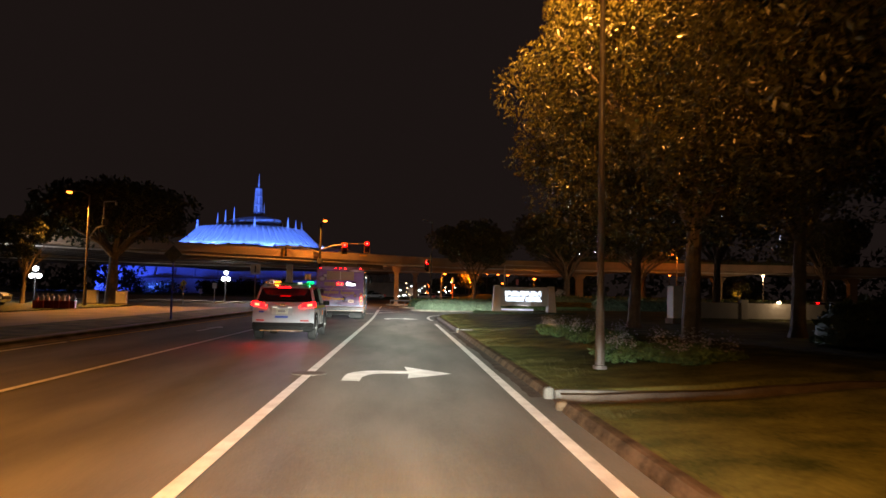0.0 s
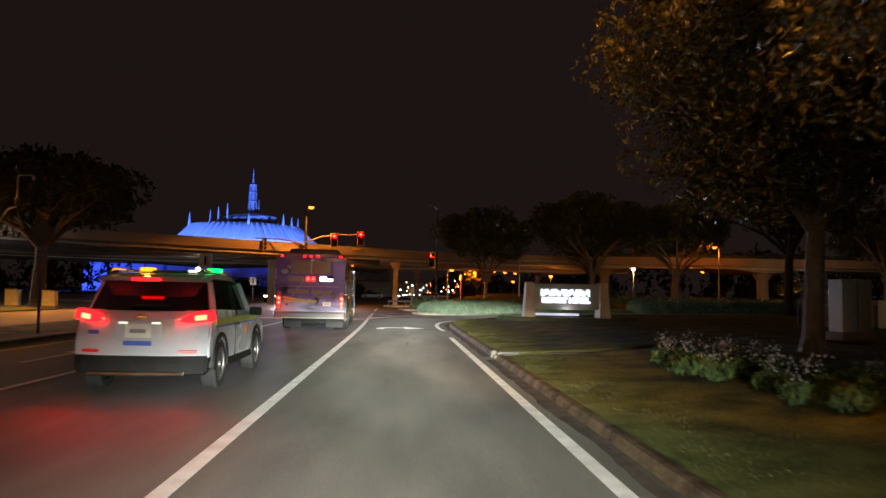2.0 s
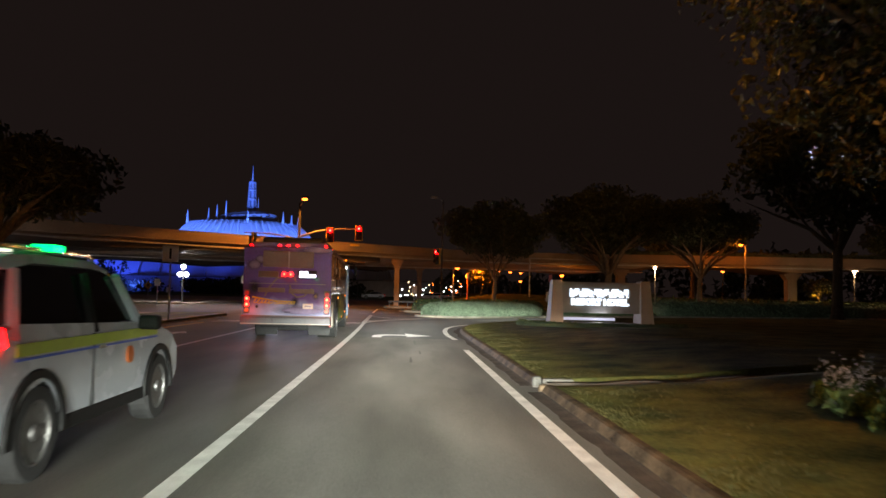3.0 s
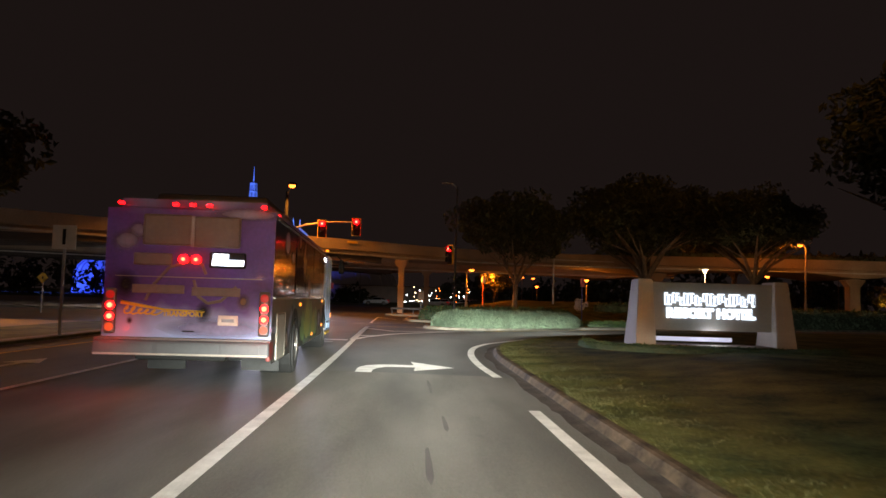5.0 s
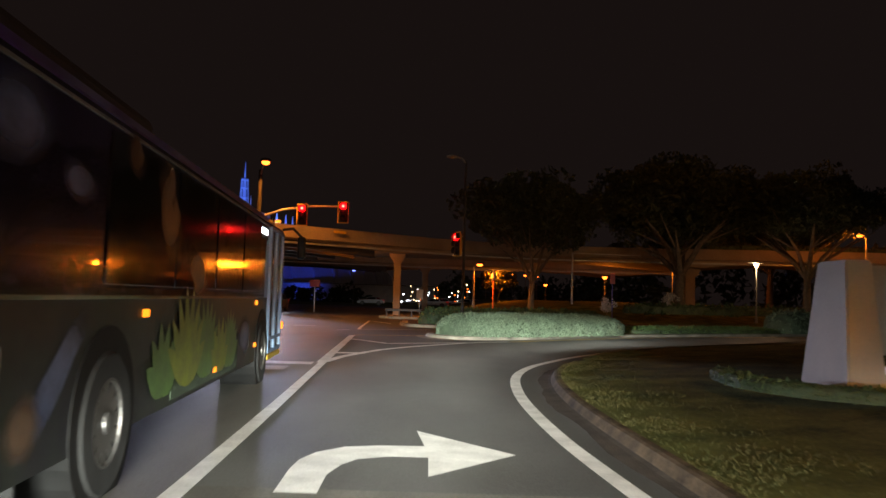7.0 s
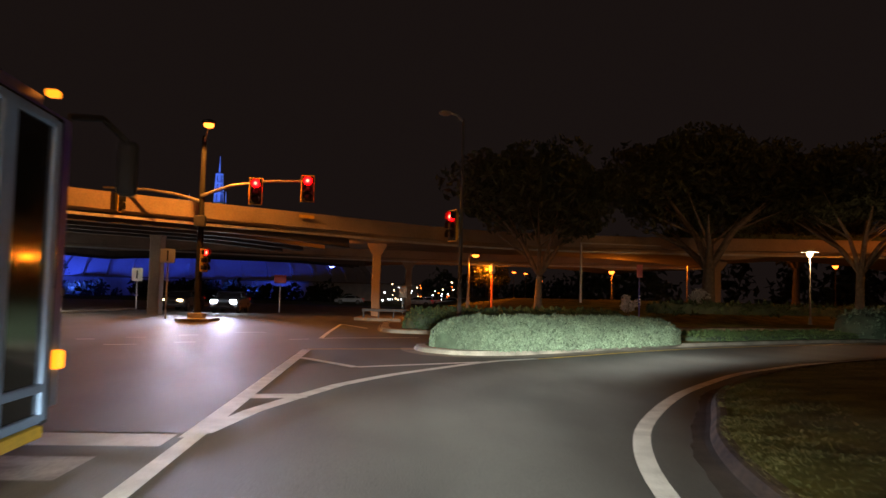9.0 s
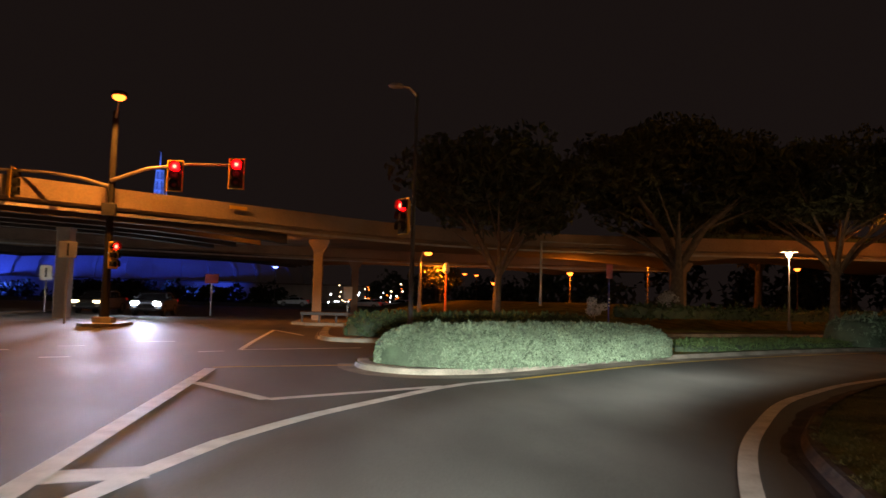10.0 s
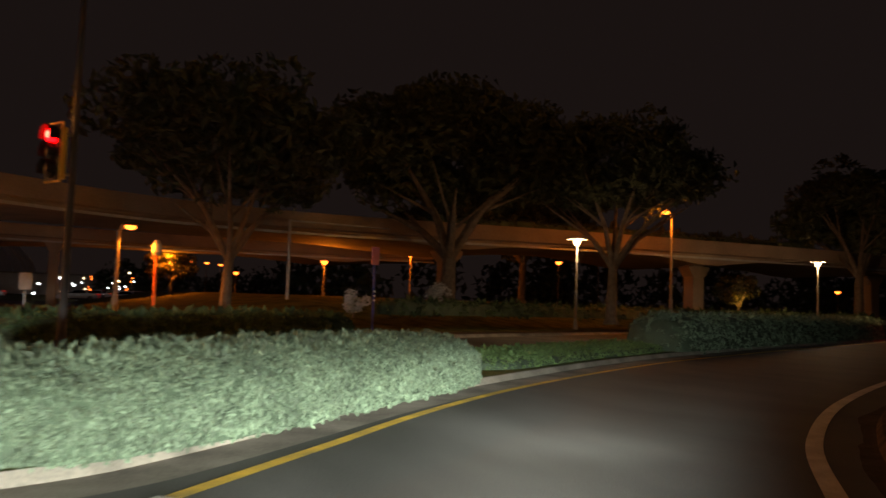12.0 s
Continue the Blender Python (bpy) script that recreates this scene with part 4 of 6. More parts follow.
part("fin", tube(B(), [(4.6, 0, 28.5), (4.6, 0, 36)], [0.4, 0.05], 6), "cone", dome)
bld = thing("service_building", "long low pale service building below the cone", "building", -40, 250, 0)
part("wall", box(B(), 0, 0, 2.3, 95, 6, 4.6, 0.1), "white_wall", bld)
part("roof", box(B(), 0, 0, 4.75, 96, 6.6, 0.3, 0.05), "concrete", bld)


# ---- street furniture ----
def street_lamp(label, x, y, z, top, arm=1.2, rz=180, mat="sodium", r=0.09, pole_mat="dull_steel", group="street lamps"):
    """Tall pole with an arm and a cobra head."""
    t_ = thing("street_lamp", label, "street lamp", x, y, z, rz, group)
    h = top - z
    part("base", tube(B(), [(0, 0, 0), (0, 0, 0.06), (0, 0, 0.07), (0, 0, 1.1)], [r * 2.0, r * 2.0, r * 1.35, r * 1.2], 10), pole_mat, t_)
    part("pole", tube(B(), [(0, 0, 0.4), (0, 0, h - 0.2)], [r, r * 0.6], 10), pole_mat, t_)
    part("arm", tube(B(), [(0, 0, h - 0.3), (arm * 0.4, 0, h), (arm, 0, h + 0.05)], [0.05, 0.04, 0.035], 6), pole_mat, t_)
    hd = part("head", ball(B(), arm + 0.15, 0, h + 0.06, 0.28, 2, 0.35), "dark_metal", t_)
    part("lens", ball(B(), arm + 0.15, 0, h - 0.04, 0.2, 2, 0.6), mat, hd, "glowing lens" if mat else "")
    return t_


def post_lamp(label, x, y, z, top, mat="warm_glow", size=0.17, hat=True, group="post lamps", pole_mat="dull_steel"):
    t_ = thing("post_lamp", label, "post lamp", x, y, z, 0, group)
    h = top - z
    part("pole", tube(B(), [(0, 0, 0), (0, 0, 0.35), (0, 0, 0.36), (0, 0, h - 0.2)], [0.1, 0.09, 0.055, 0.045], 8), pole_mat, t_)
    part("lens", revolve(B(), [(size * 0.4, 0), (size * 0.8, 0.12), (size * 0.95, 0.24)], 14, 0, 0, h - 0.24), mat, t_, "glowing lantern lens")
    if hat:
        part("cap", revolve(B(), [(size * 2.5, 0.0), (size * 2.3, 0.05), (size * 0.5, 0.11)], 16, 0, 0, h + 0.005), "white_sign", t_, "pale flat hat")
    return t_


street_lamp("street lamp with a glowing sodium head on a tall pole", -21.6, 53, 0.1, 7.85, 1.2)
street_lamp("tall slim street lamp pole beside a broad-leaved tree", 3.45, 13.75, 0.14, 10.4, 0.6, 180, "sodium", 0.062, "mask_grey")
street_lamp("short sodium street lamp under the edge of the bridge", 4.15, 84.0, 0.1, 3.65, 0.22, 0)
street_lamp("tall sodium street lamp in front of the bridge", 31.3, 85.7, 0.7, 6.5, 0.3)
post_lamp("park lamp with a flat hat and a bright warm lantern", 20.9, 80.0, 0.4, 4.0)
post_lamp("park lamp with a flat hat and a bright warm lantern", 40.6, 84.0, 0.4, 4.25)
for x, y, z, top, mt in ((24.3, 104.0, 1.35, 4.65, "sodium_far"), (18.0, 104.0, 1.35, 3.78, "sodium_far"), (37.0, 104.0, 1.35, 4.75, "sodium_far"), (16.4, 125, 1.35, 3.4, "sodium_far"), (70.0, 104.0, 1.35, 3.6, "sodium_far")):
    post_lamp("small lamp on a wooden post with an orange glow", x, y, z, top, mt, 0.26, False, "lamps beyond the lawn", "bark")
post_lamp("tall capsule lamp beyond the bridge with an orange glow", 55.0, 122.0, 1.3, 6.7, "sodium_far", 0.42, False, "lamps beyond the lawn", "bark")
gl = thing("globe_lamp", "lamp post with a white globe above a pair of globes", "globe lamp", -19.6, 85, 0.1, 0, "globe lamps")
part("pole", tube(B(), [(0, 0, 0), (0, 0, 3.0)], [0.09, 0.06], 8), "dark_metal", gl)
part("bracket", box(B(), 0, 0, 2.17, 0.66, 0.06, 0.06, 0.01), "dark_metal", gl)
for dx, dz in ((0, 3.1), (-0.27, 2.42), (0.27, 2.42)):
    part("globe", ball(B(), dx, 0, dz, 0.23), "white_glow", gl)
copy_thing(gl, pose(-29.2, 62, 0.1) @ Matrix.Diagonal((1, 1, 0.85, 1)))

# camera pole beside the street lamp
cp = thing("camera_pole", "bent arm that carries a small traffic camera", "camera pole", -21.55, 53.0, 0.1)
part("arm", tube(B(), [(0.06, 0, 4.6), (0.5, 0, 5.3), (0.95, 0, 5.45), (0.95, 0, 7.1), (1.75, 0, 7.15)], [0.06, 0.06, 0.06, 0.05, 0.04], 6), "steel", cp)
part("camera_head", box(B(), 1.75, 0, 6.98, 0.12, 0.2, 0.22, 0.03), "white_sign", cp)
part("cabinet", box(B(), 1.05, 0, 5.7, 0.3, 0.25, 0.45, 0.03), "dark_metal", cp)


# ---- signals ----
def signal_head(name, label, x, y, z, rz, lit="red_glow", plate=True):
    """Three-section head with visors, in a yellow-edged back plate. It faces -y before the turn."""
    t_ = thing(name, label, "traffic light", x, y, z, rz, "traffic lights")
    if plate:
        part("back_plate", box(B(), 0, 0.02, 0, 0.6, 0.03, 1.2, 0.01), "yellow", t_, "yellow border plate")
        part("plate_face", box(B(), 0, 0.0, 0, 0.52, 0.03, 1.12, 0.01), "black", t_)
    part("housing", box(B(), 0, 0.09 if plate else 0.0, 0, 0.34, 0.2, 1.04, 0.03), "yellow", t_, "yellow housing")
    for i, dz in enumerate((0.34, 0.0, -0.34)):
        bm = B()
        cyl(bm, (0, -0.02, dz), (0, -0.07, dz), 0.18, 0.165, 18)
        cyl(bm, (0, -0.07, dz), (0, -0.12, dz), 0.165, 0.08, 18)
        ln = part("lens", bm, lit if i == 0 else "black", t_, "glowing red lens" if i == 0 else "")
        if i == 0 and lit == "red_glow":
            bm = B()
            cyl(bm, (0, -0.10, dz), (0, -0.14, dz), 0.09, 0.06, 16)
            part("lamp_core", bm, "red_core", ln)
        bm = B()
        ring = [(0.19 * math.cos(a), 0.19 * math.sin(a)) for a in [math.pi * (-0.15 + 1.3 * k / 10) for k in range(11)]]
        for (x0, z0), (x1, z1) in zip(ring, ring[1:]):
            v = [bm.verts.new(c) for c in ((x0, 0, dz + z0), (x1, 0, dz + z1), (x1, -0.2, dz + z1), (x0, -0.2, dz + z0))]
            bm.faces.new(v)
            w = [bm.verts.new(c) for c in ((x0 * 1.06, 0, dz + z0 * 1.06), (x1 * 1.06, 0, dz + z1 * 1.06), (x1 * 1.06, -0.2, dz + z1 * 1.06), (x0 * 1.06, -0.2, dz + z0 * 1.06))]
            bm.faces.new(w[::-1])
        part("visor", bm, "black", t_)
    return t_


mast = thing("signal_mast", "dark steel mast with signal arms and a sodium lamp", "signal mast", -8.62, 78.2, 0.05)
part("pole", tube(B(), [(0, 0, 0), (0, 0, 1.0), (0, 0, 8.3)], [0.2, 0.16, 0.1], 12), "mast_unlit", mast)
part("base", box(B(), 0, 0, 0.15, 0.7, 0.7, 0.3, 0.04), "concrete", mast)
part("signal_arm", tube(B(), [(0, -0.1, 5.55), (1.4, -0.6, 6.0), (3.0, -0.9, 6.2), (5.1, -1.0, 6.25)], [0.09, 0.07, 0.06, 0.05], 8), "dull_steel", mast)
part("side_arm", tube(B(), [(0, 0, 5.3), (-1.2, 0.05, 5.62), (-2.4, 0.1, 5.78), (-4.4, 0.15, 5.82)], [0.09, 0.07, 0.06, 0.05], 8), "dull_steel", mast)
part("control_box", box(B(), 0.02, -0.25, 4.4, 0.5, 0.3, 0.5, 0.03), "dark_metal", mast)
part("lamp_arm", tube(B(), [(0, 0, 8.0), (0.25, -0.6, 8.4), (0.6, -1.75, 8.5)], [0.05, 0.04, 0.04], 6), "steel", mast)
hd = part("lamp_head", ball(B(), 0.62, -1.9, 8.52, 0.3, 2, 0.4), "dark_metal", mast)
part("lens", ball(B(), 0.62, -1.9, 8.40, 0.23, 2, 0.65), "sodium", hd, "glowing sodium lens")
signal_head("traffic_light", "red traffic light in a yellow-edged plate on the mast arm", -6.05, 77.05, 5.75, 0)
signal_head("traffic_light", "red traffic light in a yellow-edged plate on the mast arm", -3.8, 77.1, 5.95, 0)
signal_head("traffic_light", "unlit traffic light seen edge-on on the side arm", -12.2, 78.2, 5.35, 95, "black")
signal_head("traffic_light", "red traffic light strapped low to the mast", -8.35, 77.95, 2.7, 62, "red_glow", False)
arrow_mast = thing("lamp_mast", "slim steel mast with an unlit lamp on the hedge island", "lamp mast", 2.56, 72.0, 0.12)
part("pole", tube(B(), [(0, 0, 0), (0, 0, 0.7), (0, 0, 8.0)], [0.13, 0.085, 0.05], 10), "dark_metal", arrow_mast)
part("arm", tube(B(), [(0, 0, 7.9), (-0.25, 0, 8.15), (-0.55, 0, 8.2)], [0.05, 0.04, 0.035], 6), "steel", arrow_mast)
part("head", ball(B(), -0.7, 0, 8.2, 0.26, 2, 0.35), "steel", arrow_mast)
signal_head("traffic_light", "yellow traffic light with a red lens on the slim mast", 2.2, 71.85, 4.0, -62, "red_glow")
bm = B()
tube(bm, [(2.25, 71.9, 4.4), (2.52, 72.0, 4.4)], [0.03, 0.03], 6)
tube(bm, [(2.25, 71.9, 3.6), (2.52, 72.0, 3.6)], [0.03, 0.03], 6)
part("clamp", bm, "steel", arrow_mast).matrix_parent_inverse = pose(2.56, 72.0, 0.12).inverted()


# ---- signs on posts ----
def post_sign(name, label, x, y, z, h, w, ph, face="white_sign", back="sign_back", post="steel", rz=0, diamond=False, bars=(), group="road signs"):
    t_ = thing(name, label, "road sign", x, y, z, rz, group)
    part("post", box(B(), 0, 0.03, h / 2, 0.07, 0.05, h, 0.008), post, t_)
    m = pose(0, 0, 0, 0, 45, 0) if diamond else None
    part("panel", box(B(), 0, -0.02, h - ph / 2, w, 0.025, ph, 0.008, m), face, t_)
    part("panel_back", box(B(), 0, 0.0, h - ph / 2, w * 0.98, 0.01, ph * 0.98, 0, m), back, t_)
    for bx, bz, bw, bh, bmat in bars:
        part("marking", box(B(), bx, -0.037, h + bz, bw, 0.01, bh), bmat, t_, "plain dark marking on the sign")
    return t_


post_sign("road_sign", "yellow diamond warning sign on a violet post", -9.75, 32.8, 0.1, 3.0, 0.55, 0.55, "bark", "yellow", "purple_metal", 0, True)
post_sign("road_sign", "pale square sign on a steel post on the verge", -9.0, 46.7, 0.1, 2.85, 0.6, 0.62, "white_sign", bars=((0, -0.3, 0.08, 0.4, "black"),))
post_sign("road_sign", "grey lane sign on a post by the bridge", -9.6, 76.8, 0.1, 3.0, 0.62, 0.6, "sign_back", bars=((0, -0.3, 0.06, 0.45, "black"),))
post_sign("road_sign", "pinkish white sign with a dark arrow on a post", -15.75, 92, 0.1, 2.6, 0.66, 0.82, "white_sign", bars=((0, -0.42, 0.1, 0.5, "black"),))
post_sign("road_sign", "small red sign beyond the junction", -7.35, 95, 0.05, 2.5, 0.8, 0.55, "red_paint")
post_sign("road_sign", "yellow pedestrian warning diamond on a post", -34.6, 121, 0.05, 1.9, 0.8, 0.8, "yellow", rz=0, diamond=True, bars=((0, -0.4, 0.2, 0.3, "black"),))
post_sign("road_sign", "small white sign on a post beyond the junction", -31, 118, 0.05, 1.3, 0.5, 0.7, "white_sign")
post_sign("road_sign", "small glowing white sign under the bridge", 0.9, 96, 0.05, 2.0, 0.55, 0.8, "white_sign")
post_sign("marker_post", "pink marker panel on a violet post with white bands", 11.85, 79.0, 0.15, 2.95, 0.3, 0.62, "pink_sign", "pink_sign", "purple_metal", 8, False, ((0, -1.5, 0.075, 0.06, "white_sign"), (0, -1.65, 0.075, 0.06, "white_sign"), (0, -1.8, 0.075, 0.06, "white_sign")))
rp = thing("beacon_post", "orange post with a small pale round head", "marker post", 5.43, 84.0, 0.3, 0, "road signs")
part("post", tube(B(), [(0, 0, 0), (0, 0, 2.4)], [0.06, 0.06], 8), "orange_post", rp)
part("head", revolve(B(), [(0.1, 0), (0.17, 0.12), (0.15, 0.4), (0.07, 0.55)], 12, 0, 0, 2.35), "white_sign", rp)
ap = thing("utility_pole", "grey utility pole with a long side arm", "utility pole", 12.1, 91, 1.2)
part("pole", tube(B(), [(0, 0, 0), (0, 0, 3.85)], [0.09, 0.07], 8), "steel", ap)
part("arm", tube(B(), [(0, 0, 3.8), (5.2, 0, 3.75)], [0.05, 0.04], 6), "steel", ap)

# water-filled barriers on the far lawn
bar = thing("safety_barrier", "red and white plastic safety barrier on the lane", "barrier", -21.0, 45, 0.12, 0, "safety barriers")
bm = B()
prism(bm, [(-0.13, -0.2), (0.13, -0.2), (0.13, 0.2), (-0.13, 0.2)], 0, 0.42)
part("lower_block", bm, "barrier_red", bar)
part("upper_block", box(B(), 0, 0, 0.56, 0.2, 0.2, 0.3, 0.04), "barrier_white", bar)
part("lamp_stub", tube(B(), [(0, 0, 0.7), (0, 0, 0.82)], [0.06, 0.05], 8), "barrier_white", bar)
for i in range(1, 8):
    copy_thing(bar, pose(-21.0 + 0.29 * i, 45 + 0.05 * (i % 3), 0.12, 0, 0, 3 * (i % 4)))


# ---- illuminated sign ----
sg = thing("entrance_sign", "broad entrance sign with halo-lit letters between tapered pylons", "entrance sign", 7.05, 44.75, 0.34, -3)


def pylon(x, flip):
    bm = B()
    lo = [(-0.24, -0.62), (0.24, -0.62), (0.24, 0.62), (-0.24, 0.62)]
    hi = [(-0.13, -0.36), (0.2, -0.36), (0.2, 0.36), (-0.13, 0.36)]
    a = [bm.verts.new((x + flip * px, py, 0)) for px, py in lo]
    b = [bm.verts.new((x + flip * px, py, 1.62)) for px, py in hi]
    bm.faces.new(a)
    bm.faces.new(b)
    for i in range(4):
        bm.faces.new((a[i], a[(i + 1) % 4], b[(i + 1) % 4], b[i]))
    bmesh.ops.bevel(bm, geom=list(bm.edges), offset=0.02, segments=2, affect="EDGES")
    return bm


part("pylon", pylon(-1.62, 1), "pylon", sg, "tapered rendered pylon")
part("pylon", pylon(1.62, -1), "pylon", sg)
panel = part("panel", box(B(), 0, -0.15, 1.0, 2.86, 0.26, 1.12, 0.02), "sign_stone", sg, "pale flat sign panel")
part("plinth", box(B(), 0, 0.0, 0.05, 3.7, 0.9, 0.1, 0.02), "concrete", sg)
part("light_strip", box(B(), -0.35, 0.1, 0.22, 1.9, 0.06, 0.10, 0.01), "strip", sg, "white light strip under the panel")
face = pose(0, -0.283, 0, 90, 0, 0)
for nm, grow, depth, mt, out in (("halo", 0.022, 0.010, "sign_glow", -0.012), ("lettering", -0.006, 0.012, "letter", -0.05)):
    x = -1.08
    for ch, wide in zip("RESORT HOTEL", (0.19, 0.165, 0.17, 0.21, 0.19, 0.165, 0.10, 0.20, 0.21, 0.165, 0.165, 0.15)):
        if ch != " ":
            bm = text_bm(ch, 0.29, grow, depth)
            bm.transform(pose(x + wide / 2, out, 0.745) @ face)
            part("letter" if nm == "lettering" else "letter_halo", bm, mt, panel, "raised grey metal letter" if nm == "lettering" else "white halo light behind a letter")
        x += wide
    for i in range(12):
        bm = B()
        x, yb = -1.04 + 0.178 * i, -0.283 + out
        g = 0.02 if nm == "halo" else 0.0
        th = 0.032 + 2 * g
        for dx, cut in ((-0.042, 0.05 * (i % 3)), (0.042, 0.05 * ((i + 1) % 3))):
            box(bm, x + dx, yb, 1.165 + (cut / 2 if i % 2 else -cut / 2), th, 0.022, 0.245 - cut + 2 * g, 0.004)
        part("letter_block" if nm == "lettering" else "halo_block", bm, mt, panel)
lamp("POINT", (7.0, 44.3, 0.62), 6, (0.85, 0.9, 1.0), 0.05)


# ---- vehicles ----
def wheel(parent, x, y, r, w, side, rim_r=None, spokes=5):
    """A wheel whose axle lies along x; side +1 faces right."""
    rim_r = rim_r or r * 0.68
    m = pose(x, y, r, 0, 90 * side, 0)
    bm = revolve(B(), [(rim_r, -w / 2), (r * 0.95, -w / 2), (r, -w / 2 + 0.03), (r, w / 2 - 0.03), (r * 0.95, w / 2), (rim_r, w / 2), (rim_r * 0.96, w / 2 - 0.08)], 28, caps=False)
    bm2 = revolve(B(), [(rim_r, -w / 2 + 0.04), (rim_r * 0.5, w / 2 - 0.11)], 20)
    bm2.transform(m)
    bm.transform(m)
    ty = part("tyre", bm, "rubber", parent)
    part("hub", bm2, "dark_metal", ty)
    bm = revolve(B(), [(rim_r * 0.98, w / 2 - 0.07), (rim_r, w / 2 - 0.005), (rim_r * 0.93, w / 2), (rim_r * 0.88, w / 2 - 0.06)], 28, caps=False)
    for i in range(spokes):
        box(bm, 0, 0, w / 2 - 0.035, 0.09, rim_r * 1.8, 0.03, 0, pose(0, 0, 0, 0, 0, 180 * i / spokes))
    revolve(bm, [(rim_r * 0.28, w / 2 - 0.06), (rim_r * 0.24, w / 2 + 0.005), (0.02, w / 2 + 0.012)], 14)
    bm.transform(m)
    part("rim", bm, "alloy", ty, "bright alloy rim")


def slab_body(bm, prof, width, tumble=0.0, zref=0.9, inset=0.0, nose=0.16):
    """Sweep a side outline (y, z) across the width: it leans in above zref, and nose and tail are rounded in plan."""
    def half(z):
        return width / 2 - inset - max(0.0, z - zref) * tumble - max(0.0, 0.5 - z) * 0.12
    cols = [-1, -0.94, -0.82, -0.6, -0.3, 0, 0.3, 0.6, 0.82, 0.94, 1]

    def pull(y, k):
        return y - math.copysign(nose * abs(k) ** 3.2 * min(1.0, max(0.0, (abs(y) - 0.9) / 1.0)), y)
    grid = [[bm.verts.new((half(z) * k, pull(y, k), z)) for y, z in prof] for k in cols]
    n = len(prof)
    bm.faces.new(grid[-1])
    bm.faces.new(grid[0][::-1])
    for a, b in zip(grid, grid[1:]):
        for i in range(n):
            bm.faces.new((b[i], a[i], a[(i + 1) % n], b[(i + 1) % n]))
    outer = set(grid[0]) | set(grid[-1])
    ed = [e for e in bm.edges if e.verts[0] in outer and e.verts[1] in outer]
    bmesh.ops.bevel(bm, geom=ed, offset=0.03, segments=2, affect="EDGES", clamp_overlap=True)
    return bm


def arch(cy, r, z0, rev=True):
    """Points of a wheel arch from front to back along the lower edge."""
    pts = [(cy + r * math.cos(a), max(z0, 0.33 + r * math.sin(a))) for a in [math.pi * k / 10 for k in range(11)]]
    return pts


def car(name, label, x, y, rz, suv=True, lights="brake", w=1.74, group="", paint="white_car"):
    t_ = thing(name, label, "car", x, y, 0.0, rz, group)
    fa, ra = 1.3, -1.38
    if suv:
        lower = [(-2.06, 0.3), (-2.18, 0.38), (-2.2, 0.52), (-2.15, 0.60), (-2.14, 0.80), (-2.10, 0.98), (-1.99, 1.09), (-1.7, 1.1), (0.75, 1.03), (1.35, 0.98), (1.9, 0.88), (2.12, 0.72), (2.16, 0.45), (2.05, 0.3)]
        glass = [(-2.02, 1.08), (-1.76, 1.47), (-1.3, 1.54), (0.1, 1.54), (0.35, 1.48), (1.0, 1.02)]
        roof = [(-1.98, 1.475), (-1.93, 1.53), (-1.6, 1.575), (-1.1, 1.60), (0.0, 1.585), (0.32, 1.51), (0.28, 1.47), (0.0, 1.52), (-1.2, 1.53), (-1.7, 1.47)]
    else:
        lower = [(-2.2, 0.36), (-2.28, 0.5), (-2.24, 0.8), (-2.1, 0.94), (-1.5, 0.98), (0.85, 0.92), (1.5, 0.86), (2.1, 0.74), (2.25, 0.6), (2.25, 0.4), (2.1, 0.28)]
        glass = [(-1.75, 0.96), (-1.15, 1.3), (-0.6, 1.36), (0.05, 1.35), (0.3, 1.3), (1.05, 0.92)]
        roof = [(-1.22, 1.29), (-0.6, 1.39), (0.05, 1.38), (0.34, 1.3), (0.28, 1.27), (0.0, 1.33), (-0.6, 1.34), (-1.15, 1.26)]
    under = [(yy, zz) for yy, zz in arch(fa, 0.39, 0.28)] + [(yy, zz) for yy, zz in arch(ra, 0.39, 0.28)]
    body = part("body", slab_body(B(), lower + under, w, 0.25, 0.95), paint, t_, "painted body", "creased")
    gh = part("glasshouse", slab_body(B(), glass, w, 0.26, 0.95, 0.05, 0.2), "glass_dark", t_, "dark tinted windows", "creased")
    part("roof", slab_body(B(), roof, w, 0.26, 0.95, 0.03), paint, t_, "", "creased")
    for side in (1, -1):
        for yb, lean in ((-1.62 if suv else -1.0, -0.3), (-0.35, 0.0), (0.62, 0.62)):
            bm = B()
            tube(bm, [(side * (w / 2 - 0.045), yb + lean * 0.25, 0.98), (side * (w / 2 - 0.155), yb - lean * 0.42, 1.47 if suv else 1.31)], [0.055, 0.04], 6)
            part("pillar", bm, paint if lean else "black", gh)
        for yy in (fa, ra):
            wheel(t_, side * (w / 2 - 0.1), yy, 0.34, 0.21, side)
            if suv:
                bm = B()
                ring = [(math.cos(u), max(-0.1, math.sin(u))) for u in [math.pi * k / 14 for k in range(-1, 16)]]
                rows = [[bm.verts.new((side * (w / 2 + dx), yy + rr * cy, 0.33 + rr * cz)) for dx, rr in ((-0.06, 0.385), (0.018, 0.39), (0.018, 0.45), (-0.02, 0.46))] for cy, cz in ring]
                for r0, r1 in zip(rows, rows[1:]):
                    for i in range(3):
                        bm.faces.new((r0[i], r0[i + 1], r1[i + 1], r1[i]))
                part("arch_trim", bm, "black", t_, "black plastic wheel-arch trim")
        part("wing_mirror", box(B(), side * (w / 2 + 0.09), 0.68, 1.03, 0.2, 0.12, 0.14, 0.03), "black", t_)
        part("sill", box(B(), side * (w / 2 - 0.04), 0, 0.33, 0.08, 1.95, 0.12, 0.02), "black", t_, "black plastic sill")
